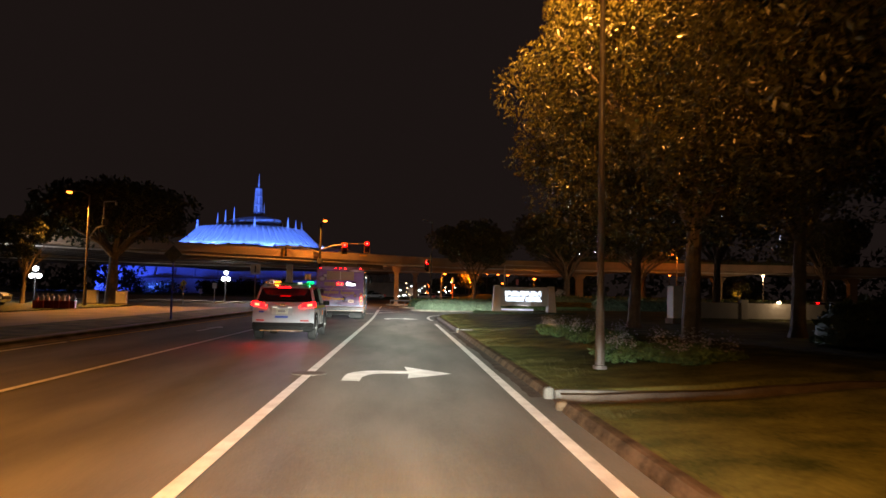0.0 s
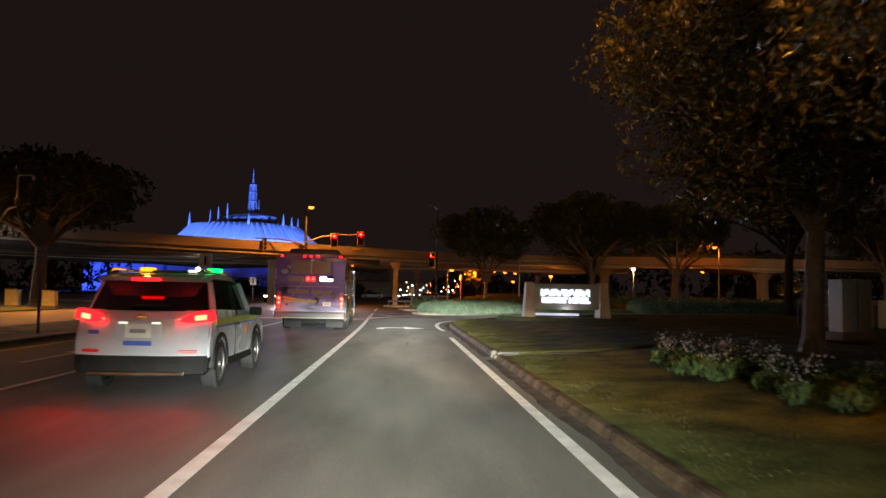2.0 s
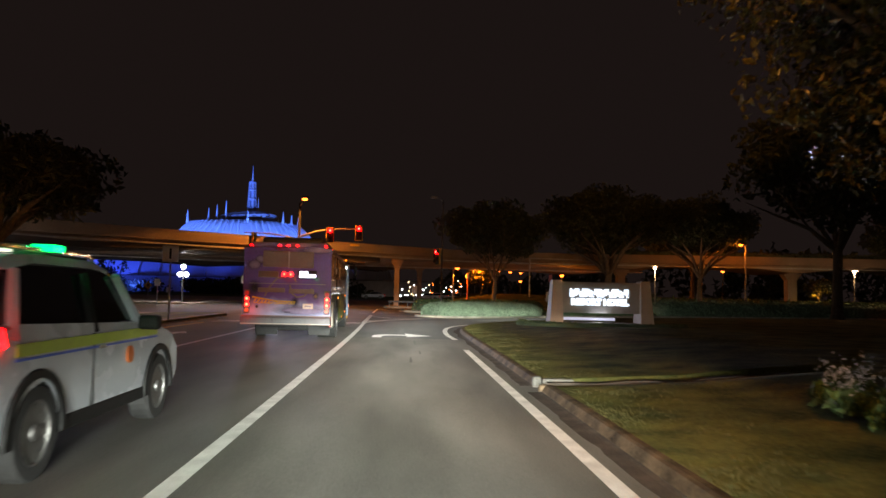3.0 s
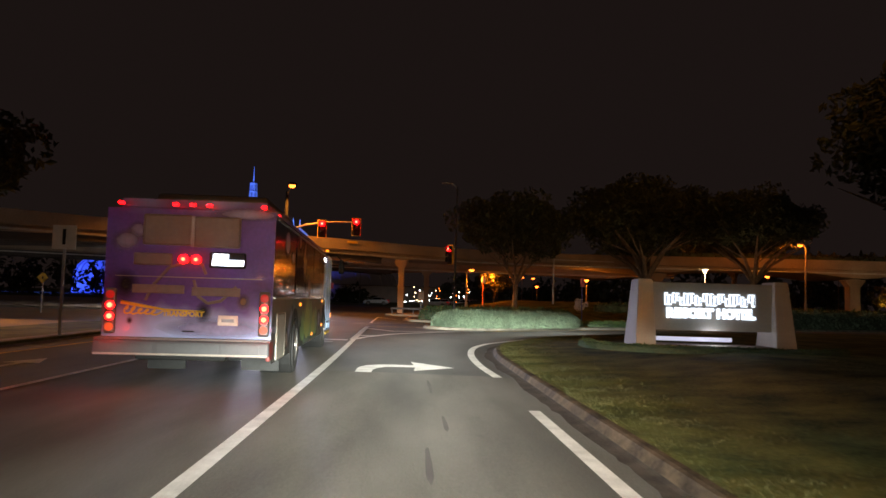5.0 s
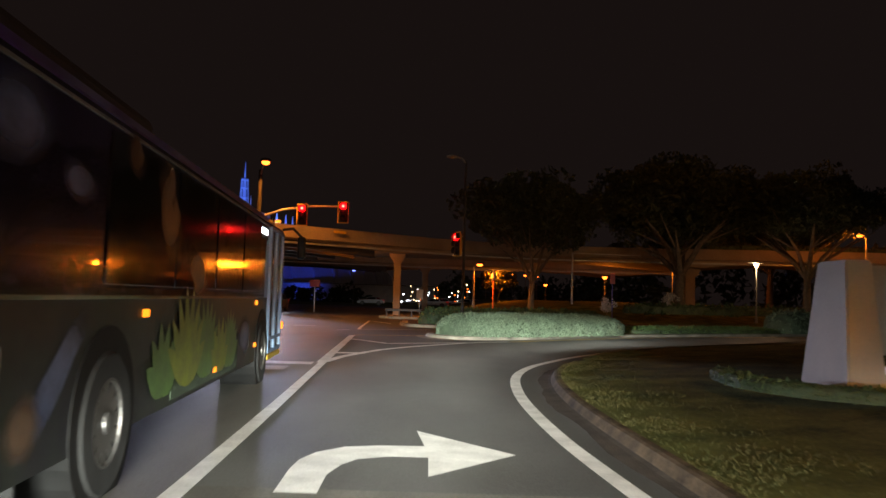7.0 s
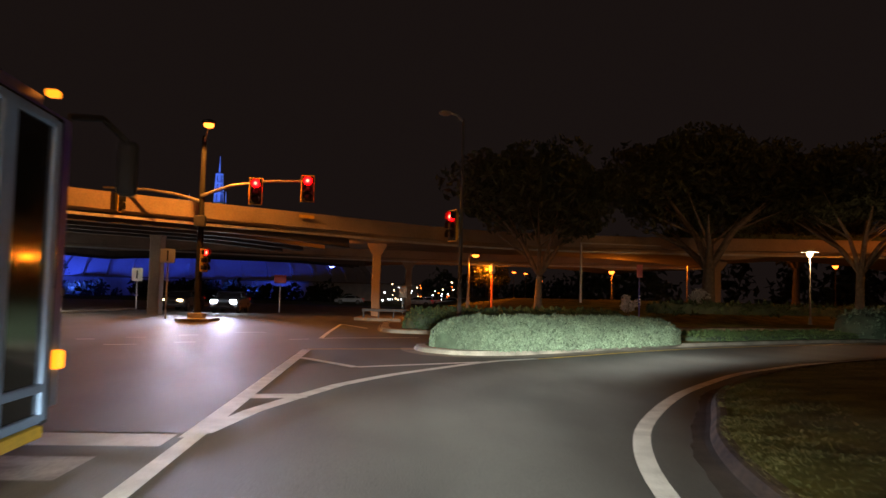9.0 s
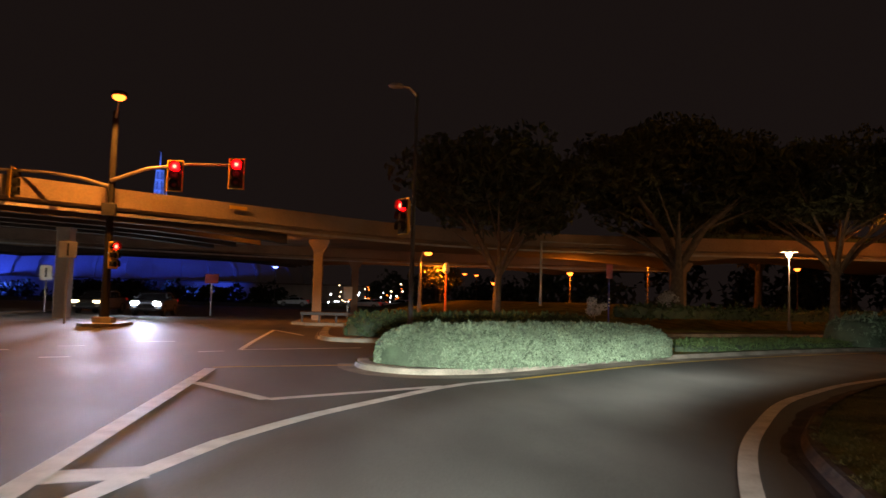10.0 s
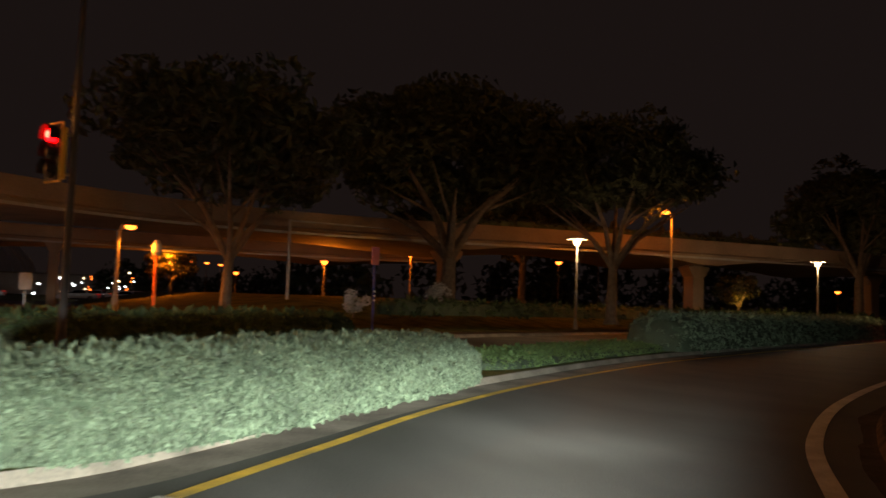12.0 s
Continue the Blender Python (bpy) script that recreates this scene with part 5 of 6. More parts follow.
        part("door_handle", box(B(), side * (w / 2 - 0.005), -0.25, 0.86, 0.03, 0.16, 0.03, 0.008), "chrome", t_)
        part("door_seam", box(B(), side * (w / 2 - 0.008), -0.42, 0.68, 0.02, 0.012, 0.6), "black", t_)
        yr, zl = (-2.10, 1.0) if suv else (-2.24, 0.86)
        bm = B()
        wedge = [(-0.27, -0.035), (-0.12, 0.03), (0.06, 0.07), (0.22, 0.085), (0.24, -0.05), (0.04, -0.065), (-0.14, -0.06)]
        lo, hi = ([bm.verts.new((side * px, py, pz)) for px, pz in wedge] for py in (-0.065, 0.065))
        bm.faces.new(lo)
        bm.faces.new(hi[::-1])
        for i in range(len(wedge)):
            j = (i + 1) % len(wedge)
            bm.faces.new((lo[i], lo[j], hi[j], hi[i]))
        bmesh.ops.bevel(bm, geom=list(bm.edges), offset=0.012, segments=2, affect="EDGES")
        bm.transform(pose(side * (w / 2 - 0.19), yr + 0.11, zl, 0, side * -3, side * 27))
        tl = part("tail_light", bm, "tail_glow" if lights == "brake" else "tail_dim", t_, "glowing red tail light")
        part("lamp_core", box(B(), side * (w / 2 - 0.13), yr + 0.075, zl + 0.0, 0.16, 0.03, 0.07, 0.012, pose(0, 0, 0, 0, side * -7, side * 27)), "tail_hot" if lights == "brake" else "tail_dim", tl)
        part("lamp_strip", box(B(), side * (w / 2 - 0.33), yr + 0.0, zl - 0.03, 0.14, 0.02, 0.03, 0.006, pose(0, 0, 0, 0, side * -7, side * 20)), "tail_hot" if lights == "brake" else "tail_dim", tl)
        # no lamp: a faint red glow stands in for light thrown back
        part("reflector", box(B(), side * (w / 2 - 0.25), (-2.17 if suv else -2.27), 0.56, 0.24, 0.02, 0.04, 0.006, pose(0, 0, 0, 0, 0, side * 16)), "tail_dim", t_)
        yf = lower[-3][0]
        part("headlight", box(B(), side * (w / 2 - 0.28), yf - 0.06, 0.72, 0.38, 0.14, 0.24 if lights == "head" else 0.16, 0.04), {"head": "headlamp", "side": "warm_glow"}.get(lights, "chrome"), t_, {"head": "bright white headlight", "side": "glowing warm headlight"}.get(lights, ""))
        part("fog_light", box(B(), side * (w / 2 - 0.25), yf - 0.01, 0.46, 0.2, 0.06, 0.07, 0.02), "chrome", t_)
    yr = lower[3][0] - 0.02
    part("rear_bumper", slab_body(B(), [(yr + 0.1, 0.24), (yr - 0.06, 0.27), (yr - 0.09, 0.4), (yr - 0.05, 0.5), (yr + 0.12, 0.52)], w + 0.0, 0, 0.95), "black", t_, "black lower rear bumper")
    part("skid_plate", box(B(), 0, yr - 0.05, 0.28, w * 0.7, 0.12, 0.06, 0.015), "chrome", t_, "silver skid trim")
    part("front_grille", box(B(), 0, lower[-2][0] - 0.03, 0.58, w * 0.6, 0.08, 0.22, 0.03), "black", t_)
    pl = part("number_plate", box(B(), -0.02, yr + 0.01, 0.82, 0.34, 0.03, 0.17, 0.006), "plate", t_, "pale number plate")
    part("plate_bar", box(B(), -0.02, yr - 0.017, 0.82, 0.2, 0.012, 0.05), "letter", pl, "plain bar in place of characters")
    part("brake_light", box(B(), 0, (-1.985 if suv else -1.3), 1.495 if suv else 1.27, 0.34, 0.08, 0.035, 0.01), "tail_glow" if lights == "brake" else "tail_dim", t_, "high brake light")
    part("windscreen_wiper", box(B(), 0.1, -2.0 if suv else 0.9, 1.15 if suv else 1.0, 0.45, 0.03, 0.02), "black", t_)
    return t_


suv = car("security_car", "white SUV with amber and green roof beacons stopped in lane", -3.46, 24.27, 0.5)
part("light_bar", box(B(), 0.1, -0.72, 1.625, 1.15, 0.2, 0.05, 0.02), "dark_metal", suv, "dark roof light bar")
for dx, mt, lb in ((-0.38, "amber_glow", "amber roof beacon"), (0.6, "green_glow", "green roof beacon")):
    part("beacon", box(B(), dx, -0.74, 1.655, 0.18, 0.22, 0.06, 0.02), mt, suv, lb)
part("work_light", box(B(), 0.3, -0.84, 1.64, 0.13, 0.06, 0.04, 0.01), "plate_lamp", suv, "small white work light on the bar")
part("tag", box(B(), -0.03, -2.155, 0.66, 0.36, 0.02, 0.06, 0.004), "blue_tag", suv, "blue sticker below the plate")
part("tag", box(B(), -0.6, -2.125, 0.80, 0.14, 0.02, 0.05, 0.004), "blue_tag", suv)
for dx in (-0.22, 0.2):
    part("plate_light", box(B(), dx, -2.14, 0.925, 0.12, 0.03, 0.03, 0.01), "plate_lamp", suv, "small white plate light")
for side in (1, -1):
    part("side_stripe", box(B(), side * 0.868, -0.25, 0.93, 0.012, 2.9, 0.085), "lime", suv, "lime reflective stripe along the side")
    part("side_stripe", box(B(), side * 0.868, -0.25, 0.865, 0.012, 2.9, 0.018), "blue_tag", suv, "thin blue line under the lime stripe")
    part("roof_rail", tube(B(), [(side * 0.62, -1.6, 1.6), (side * 0.62, -1.5, 1.64), (side * 0.62, 0.0, 1.63), (side * 0.62, 0.1, 1.57)], [0.02, 0.02, 0.02, 0.02], 6), "chrome", suv)
part("handle_recess", box(B(), -0.02, -2.135, 0.83, 0.62, 0.03, 0.24, 0.012), "white_car", suv, "plate recess in body colour")
part("door_emblem", cyl(B(), (0.86, 0.42, 0.74), (0.882, 0.42, 0.74), 0.08, 0.08, 18), "orange_post", suv, "small round orange emblem on the door")
part("badge", box(B(), 0, -2.125, 1.0, 0.14, 0.02, 0.04, 0.006), "chrome", suv)

on = car("oncoming_car", "dark-fronted car with bright white headlights facing the junction", -10.4, 94.2, 180, False, "head", paint="dark_metal")
car("oncoming_car", "dark car with dimmer headlights waiting behind the median", -14.0, 96.0, 176, False, "side", paint="dark_metal")
lamp("SPOT", (-13.7, 93.4, 0.75), 26000, (0.78, 0.78, 1.0), 0.4, (-7.5, 58, 0.45), 7, 1.0, 6.0)
lamp("SPOT", (-10.3, 91.4, 0.75), 27000, (0.68, 0.72, 1.0), 0.4, (-6.4, 64, 0.3), 8, 1.0, 5.0)
car("white_sedan", "white sedan on the slip road past the corner", 46.5, 81.6, -67, False, "brake")
car("parked_suv", "pale SUV parked beyond the paved lane", -27.1, 49.5, -90, True, "dim")


# ---- bus ----
bus = thing("transit_bus", "violet wrapped city bus stopped at the red light", "bus", -1.99, 37.55, 0.0, 2.2)
bus.scale = (1.0, 0.955, 1.0)
BW, BL, BH = 2.28, 12.2, 2.62
bm = B()
box(bm, -BW / 2, BL / 2, 0.46 + (BH - 0.46) / 2, BW, BL, BH - 0.46)
bmesh.ops.bevel(bm, geom=[e for e in bm.edges if abs(e.verts[0].co.z - e.verts[1].co.z) < 0.1 and e.verts[0].co.z > 2], offset=0.15, segments=5, affect="EDGES")
body = part("body", bm, "wrap", bus, "violet vinyl wrap with pale clouds")
part("roof_unit", box(B(), -BW / 2, 3.0, BH + 0.10, 1.7, 3.6, 0.24, 0.08), "dark_metal", bus, "dark roof unit")
# simple chassis block, added to stop headlight passing under the bus
part("underbody", box(B(), -BW / 2, BL / 2 + 0.6, 0.29, BW - 0.75, BL - 4.0, 0.2, 0.02), "black", bus, "dark underbody")
rear = -0.012
part("rear_window", box(B(), -1.46, rear, 2.18, 0.66, 0.03, 0.43, 0.03), "mask_grey", bus, "pale masked rear window")
part("rear_window", box(B(), -0.79, rear, 2.165, 0.64, 0.03, 0.43, 0.03), "mask_grey", bus)
part("window_bar", box(B(), -1.12, rear - 0.01, 2.17, 0.04, 0.03, 0.43), "letter", bus)
part("vent_panel", box(B(), -1.64, rear, 1.77, 0.52, 0.03, 0.17, 0.02), "mask_grey", bus)
part("vent_panel", box(B(), -1.55, rear, 1.36, 0.7, 0.03, 0.12, 0.01), "mask_grey", bus)
part("vent_panel", box(B(), -0.77, rear, 1.34, 0.66, 0.03, 0.12, 0.01), "mask_grey", bus)
led = part("route_display", box(B(), -0.63, rear - 0.01, 1.78, 0.5, 0.05, 0.22, 0.02), "black", bus, "black route display")
part("display_line", box(B(), -0.72, rear - 0.042, 1.83, 0.2, 0.02, 0.065), "led", led, "glowing white line")
part("display_line", box(B(), -0.62, rear - 0.042, 1.745, 0.42, 0.02, 0.075), "led", led, "glowing white line")
for dx, lit in ((-1.23, True), (-1.06, True)):
    bm = B()
    cyl(bm, (dx, rear - 0.04, 1.78), (dx, 0, 1.78), 0.06, 0.065, 14)
    ln = part("brake_light", bm, "tail_glow" if lit else "tail_dim", bus, "round red brake light" if lit else "round dark red brake light")
    if lit:
        bm = B()
        cyl(bm, (dx, rear - 0.048, 1.78), (dx, rear - 0.03, 1.78), 0.022, 0.03, 14)
        part("lamp_core", bm, "tail_hot", ln)
part("seam", box(B(), -BW / 2, rear + 0.004, 1.53, BW - 0.3, 0.02, 0.012), "letter", bus)
# the script on the tail becomes a plain looped stroke
loop = [(-2.0 + 0.48 * k / 60 + 0.035 * math.cos(k * 0.55) + 0.03 * math.sin(k * 0.55), 0.004, 1.07 + (0.05 if k < 24 else 0.032) * math.sin(k * 0.55) - 0.0006 * k) for k in range(61)]
part("emblem", tube(B(), [(-2.04, 0.004, 1.17), (-1.8, 0.004, 1.13), (-1.45, 0.004, 1.08), (-0.9, 0.004, 1.07)], [0.03, 0.026, 0.016, 0.008], 5), "emblem_yellow", bus)
part("emblem", tube(B(), loop, [0.014] * 61, 5), "emblem_yellow", bus, "plain yellow looped stroke")
bm = text_bm("TRANSPORT", 0.098, 0.0035, 0.004)
bm.transform(Matrix.Translation((-1.2, rear + 0.004, 0.995)) @ Matrix.Rotation(radians(90), 4, "X"))
part("lettering", bm, "emblem_yellow", bus, "yellow capital letters")
for pts in ([(-1.72, 1.2), (-1.62, 1.42), (-1.42, 1.66), (-1.18, 1.74), (-0.98, 1.72), (-0.92, 1.58)], [(-1.08, 1.5), (-1.02, 1.28), (-0.88, 1.18), (-0.7, 1.22), (-0.5, 1.42)]):
    q = [(x, 0.012, z) for x, z in pts]
    part("wrap_rope", tube(B(), q, [0.028] * len(q), 6), "mask_grey", bus, "tan rope-like stripe on the wrap")
for x, z, rx, rz_, mt in ((-1.88, 2.16, 0.17, 0.16, "cloud"), (-2.02, 2.02, 0.24, 0.2, "cloud"), (-0.42, 2.43, 0.62, 0.1, "cloud"), (-0.72, 0.83, 0.85, 0.16, "cloud"), (-2.0, 1.42, 0.19, 0.23, "dark_mural"), (-0.92, 1.06, 0.13, 0.18, "dark_mural"), (-0.4, 1.22, 0.1, 0.14, "brown_patch"), (-1.92, 0.92, 0.05, 0.06, "dark_mural")):
    bm = B()
    bm.faces.new([bm.verts.new((x + rx * (1 + 0.12 * math.sin(3 * u + x * 9)) * math.cos(u), -0.003 - 0.0008 * abs(x), z + rz_ * (1 + 0.1 * math.sin(2 * u + z * 7)) * math.sin(u))) for u in [2 * math.pi * k / 28 for k in range(28)]])
    part("wrap_patch", bm, "soft_" + mt, bus, "soft round shape on the wrap")
pl = part("number_plate", box(B(), -0.59, rear - 0.01, 0.95, 0.27, 0.02, 0.14, 0.006), "plate", bus, "pale number plate")
part("plate_bar", box(B(), -0.59, rear - 0.024, 0.95, 0.17, 0.01, 0.045), "letter", pl)
part("latch", box(B(), -1.12, rear - 0.004, 0.79, 0.16, 0.02, 0.02, 0.004), "black", bus)
bp = part("rear_bumper", box(B(), -BW / 2, -0.1, 0.57, BW + 0.04, 0.36, 0.21, 0.03), "bumper", bus, "broad grey rear bumper")
part("bumper_strip", box(B(), -BW / 2, -0.285, 0.49, BW, 0.02, 0.025), "panel_pale", bp)
part("bumper_top", box(B(), -BW / 2, -0.06, 0.685, BW + 0.04, 0.3, 0.03), "mask_grey", bp)
part("bumper_end", box(B(), 0.0, -0.08, 0.55, 0.05, 0.3, 0.26, 0.015), "red_paint", bp, "dull red end cap of the bumper")
for dx, ln in ((-0.36, 0.5), (-1.05, 0.8), (-1.86, 0.7)):
    part("bumper_recess", box(B(), dx, -0.283, 0.57, ln, 0.01, 0.12, 0.003), "bumper_pale", bp)
part("tow_step", box(B(), -1.2, 0.1, 0.43, 1.2, 0.3, 0.07, 0.02), "black", bus)
part("mud_flap", box(B(), -0.42, 2.0, 0.29, 0.6, 0.03, 0.4), "rubber", bus, "black rubber mud flap")
part("mud_flap", box(B(), -1.9, 2.0, 0.29, 0.6, 0.03, 0.4), "rubber", bus)
for dx in (-2.17, -0.1):
    hs = part("tail_lamp_unit", box(B(), dx, rear - 0.01, 1.05, 0.15, 0.05, 0.62, 0.03), "alloy", bus, "chrome rear lamp cluster")
    for dz, mt in ((0.22, "tail_dim"), (0.075, "tail_hot"), (-0.075, "tail_hot"), (-0.22, "amber_dim")):
        bm = B()
        cyl(bm, (dx, rear - 0.05, 1.05 + dz), (dx, rear, 1.05 + dz), 0.056, 0.062, 16)
        ln = part("lens", bm, "tail_glow" if mt == "tail_hot" else mt, hs)
        if mt == "tail_hot":
            bm = B()
            cyl(bm, (dx, rear - 0.058, 1.05 + dz), (dx, rear - 0.045, 1.05 + dz), 0.03, 0.04, 14)
            part("lamp_core", bm, mt, ln)
for dx in (-2.1, -1.37, -1.14, -0.91, -0.16):
    part("marker_light", box(B(), dx, rear - 0.02, 2.535, 0.075, 0.06, 0.038, 0.012), "tail_glow", bus, "small red roof marker")
part("marker_light", box(B(), -0.03, 0.5, 2.47, 0.05, 0.11, 0.045, 0.012), "tail_glow", bus)
part("marker_light", box(B(), -0.1, BL - 0.1, 2.65, 0.09, 0.09, 0.05, 0.015), "amber_glow", bus, "amber front roof marker")
# right-hand side
part("side_panel", box(B(), 0.0, 6.05, 1.86, 0.012, 12.0, 1.18, 0.004), "dark_gloss", bus, "dark glossy upper side")
part("side_panel", box(B(), 0.0, 6.05, 0.82, 0.01, 12.0, 0.92, 0.003), "dark_mural", bus, "dark mural on the lower side")
for y0, y1 in ((2.8, 4.5), (4.58, 6.2), (6.28, 7.9), (7.98, 9.4)):
    part("side_window", box(B(), 0.008, (y0 + y1) / 2, 1.86, 0.02, y1 - y0, 1.0, 0.008), "glass_dark", bus, "dark glossy side window")
part("cant_rail", box(B(), 0.008, 5.6, 2.40, 0.02, 10.6, 0.02), "mask_grey", bus)
part("waist_rail", box(B(), 0.012, 5.0, 1.28, 0.03, 9.6, 0.025), "chrome", bus)
part("engine_panel", box(B(), 0.01, 0.95, 0.72, 0.03, 0.95, 0.68, 0.03), "panel_pale", bus, "pale engine access panel")
part("skirt", box(B(), 0.006, 6.2, 0.62, 0.012, 3.2, 0.44, 0.004), "hedge_core", bus, "green painted skirt panel")
for base, count, long_, mt in ((5.1, 8, 0.92, "lime_print"), (5.9, 9, 0.8, "green_print"), (7.2, 9, 0.66, "green_print"), (4.3, 6, 0.62, "green_print"), (6.6, 6, 0.6, "lime_print")):
    for k in range(count):
        a = radians(-62 + 124 * k / (count - 1))
        ln = long_ * (0.75 + 0.25 * math.cos(a))
        bm = B()
        pts = [(-0.02, 0.0), (-0.10, 0.3), (-0.11, 0.55), (-0.06, 0.82), (0.0, 1.0), (0.06, 0.82), (0.11, 0.55), (0.10, 0.3), (0.02, 0.0)]
        f = bm.faces.new([bm.verts.new((0.016 + 0.0008 * k + (0.007 if mt == "lime_print" else 0), base + (u * math.cos(a) + v * ln * math.sin(a)), 0.48 + (v * ln * math.cos(a) - u * math.sin(a)))) for u, v in pts])
        part("printed_leaf", bm, mt, bus, "pointed leaf printed on the side" if k == 0 else "")
def side_blob(y, z, ry, rz_, turn, seed, mt, x=0.0125):
    """A soft-edged printed shape on the side of the bus."""
    bm = B()
    c, sn = math.cos(radians(turn)), math.sin(radians(turn))
    pts = []
    for u in [2 * math.pi * k / 36 for k in range(36)]:
        k = 1 + 0.16 * math.sin(2 * u + seed) + 0.12 * math.sin(3 * u + 2 * seed) + 0.06 * math.sin(5 * u + 3 * seed)
        a, b = ry * k * math.cos(u), rz_ * k * math.sin(u)
        pts.append((x, y + a * c - b * sn, z + a * sn + b * c))
    bm.faces.new([bm.verts.new(p) for p in pts])
    part("wrap_patch", bm, "soft_" + mt, bus, "soft printed shape on the side")


side_blob(5.6, 0.72, 1.7, 0.27, 0, 8.0, "green_dim", 0.0132)
side_blob(8.3, 0.8, 0.5, 0.3, 0, 9.0, "cloud_dim", 0.0134)
side_blob(2.15, 0.86, 0.62, 0.13, 38, 1.0, "cloud_dim")
side_blob(1.75, 0.62, 0.2, 0.22, 0, 2.0, "brown_dim", 0.0135)
side_blob(4.3, 1.95, 0.62, 0.26, -38, 3.0, "brown_dim", 0.0205)
side_blob(3.3, 2.28, 0.3, 0.13, -25, 3.6, "brown_dim", 0.0209)
side_blob(5.4, 1.5, 0.5, 0.2, -20, 2.6, "brown_dim", 0.0207)
side_blob(4.3, 2.2, 0.1, 0.24, 30, 4.0, "brown_dim", 0.0212)
side_blob(1.5, 2.12, 0.5, 0.2, 12, 5.0, "cloud_dim")
side_blob(2.3, 1.95, 0.3, 0.12, -20, 6.0, "cloud_dim", 0.0135)
side_blob(7.3, 0.75, 0.5, 0.16, 10, 7.0, "cloud_dim", 0.0135)
for yy in (2.95, 9.85):
    bm = B()
    cyl(bm, (0.016, yy, 0.5), (-0.5, yy, 0.5), 0.6, 0.6, 26)
    part("wheel_arch", bm, "black", bus, "black wheel arch")
    for side, xx in ((1, -0.13), (-1, -BW + 0.13)):
        wheel(bus, xx + (0.03 if side > 0 else -0.03), yy, 0.47, 0.28, side, 0.29, 6)
for yy, zz in ((3.75, 1.16), (6.4, 0.5), (9.2, 1.2), (9.2, 0.6)):
    part("side_marker", box(B(), 0.012, yy, zz, 0.03, 0.12, 0.06, 0.01), "amber_glow", bus, "amber side marker")
door = part("front_door", box(B(), 0.012, 11.1, 1.4, 0.03, 1.5, 2.0, 0.02), "glass_dark", bus, "glazed double front door")
for yy in (10.36, 11.05, 11.15, 11.84):
    part("door_post", box(B(), 0.03, yy, 1.4, 0.05, 0.1, 2.0, 0.01), "blue_frame", door, "pale blue door frame")
for zz in (0.42, 0.62, 2.38):
    part("door_rail", box(B(), 0.032, 11.1, zz, 0.045, 1.4, 0.06, 0.01), "blue_frame", door)
part("door_step", box(B(), 0.02, 11.1, 0.33, 0.06, 1.5, 0.08, 0.01), "paint_yellow", bus, "yellow step edge")
part("turn_light", box(B(), 0.02, 12.12, 0.78, 0.08, 0.1, 0.13, 0.02), "amber_glow", bus, "amber corner light")
mir = part("mirror", box(B(), 0.30, 12.55, 2.2, 0.15, 0.12, 0.42, 0.04), "black", bus, "large black door mirror")
part("mirror_arm", tube(B(), [(0.0, 12.15, 2.5), (0.15, 12.4, 2.55), (0.3, 12.5, 2.4)], [0.025, 0.025, 0.025], 6), "black", mir)
part("windscreen", box(B(), -BW / 2, BL + 0.005, 1.75, BW - 0.2, 0.03, 1.3, 0.05), "glass_dark", bus)
side_led = part("side_display", box(B(), 0.006, 9.7, 2.26, 0.02, 0.8, 0.2, 0.01), "black", bus)
part("display_line", box(B(), 0.02, 9.7, 2.27, 0.012, 0.55, 0.08), "led", side_led, "glowing route line")


# ---- planting ----
def leaf_cloud(name, centres, radii, count, size, mat, parent, rs, squash=1.0, shell=0.55, up=0.0):
    """Many small folded leaves round clump centres, as one mesh."""
    k = rs.integers(0, len(centres), count)
    d = rs.normal(size=(count, 3))
    d /= np.linalg.norm(d, axis=1)[:, None]
    rad = radii[k] * (shell + (1 - shell) * rs.random(count)) ** 0.7
    c = centres[k] + d * rad[:, None] * np.array([1, 1, squash])
    ax = rs.normal(size=(count, 3)) + np.array([0, 0, up])
    ax /= np.linalg.norm(ax, axis=1)[:, None]
    oth = np.cross(ax, rs.normal(size=(count, 3)))
    oth /= np.linalg.norm(oth, axis=1)[:, None]
    s = size * (0.6 + 0.8 * rs.random(count))[:, None]
    nrm = np.cross(ax, oth) * s * 0.22
    v = np.stack([c - ax * s, c + oth * s * 0.45 + nrm, c + ax * s, c - oth * s * 0.45 + nrm], axis=1).reshape(-1, 3)
    i = np.arange(count)[:, None] * 4
    f = np.concatenate([i + [0, 1, 2], i + [0, 2, 3]], axis=0)
    return from_arrays(name, v.tolist(), f.tolist(), mat, parent)


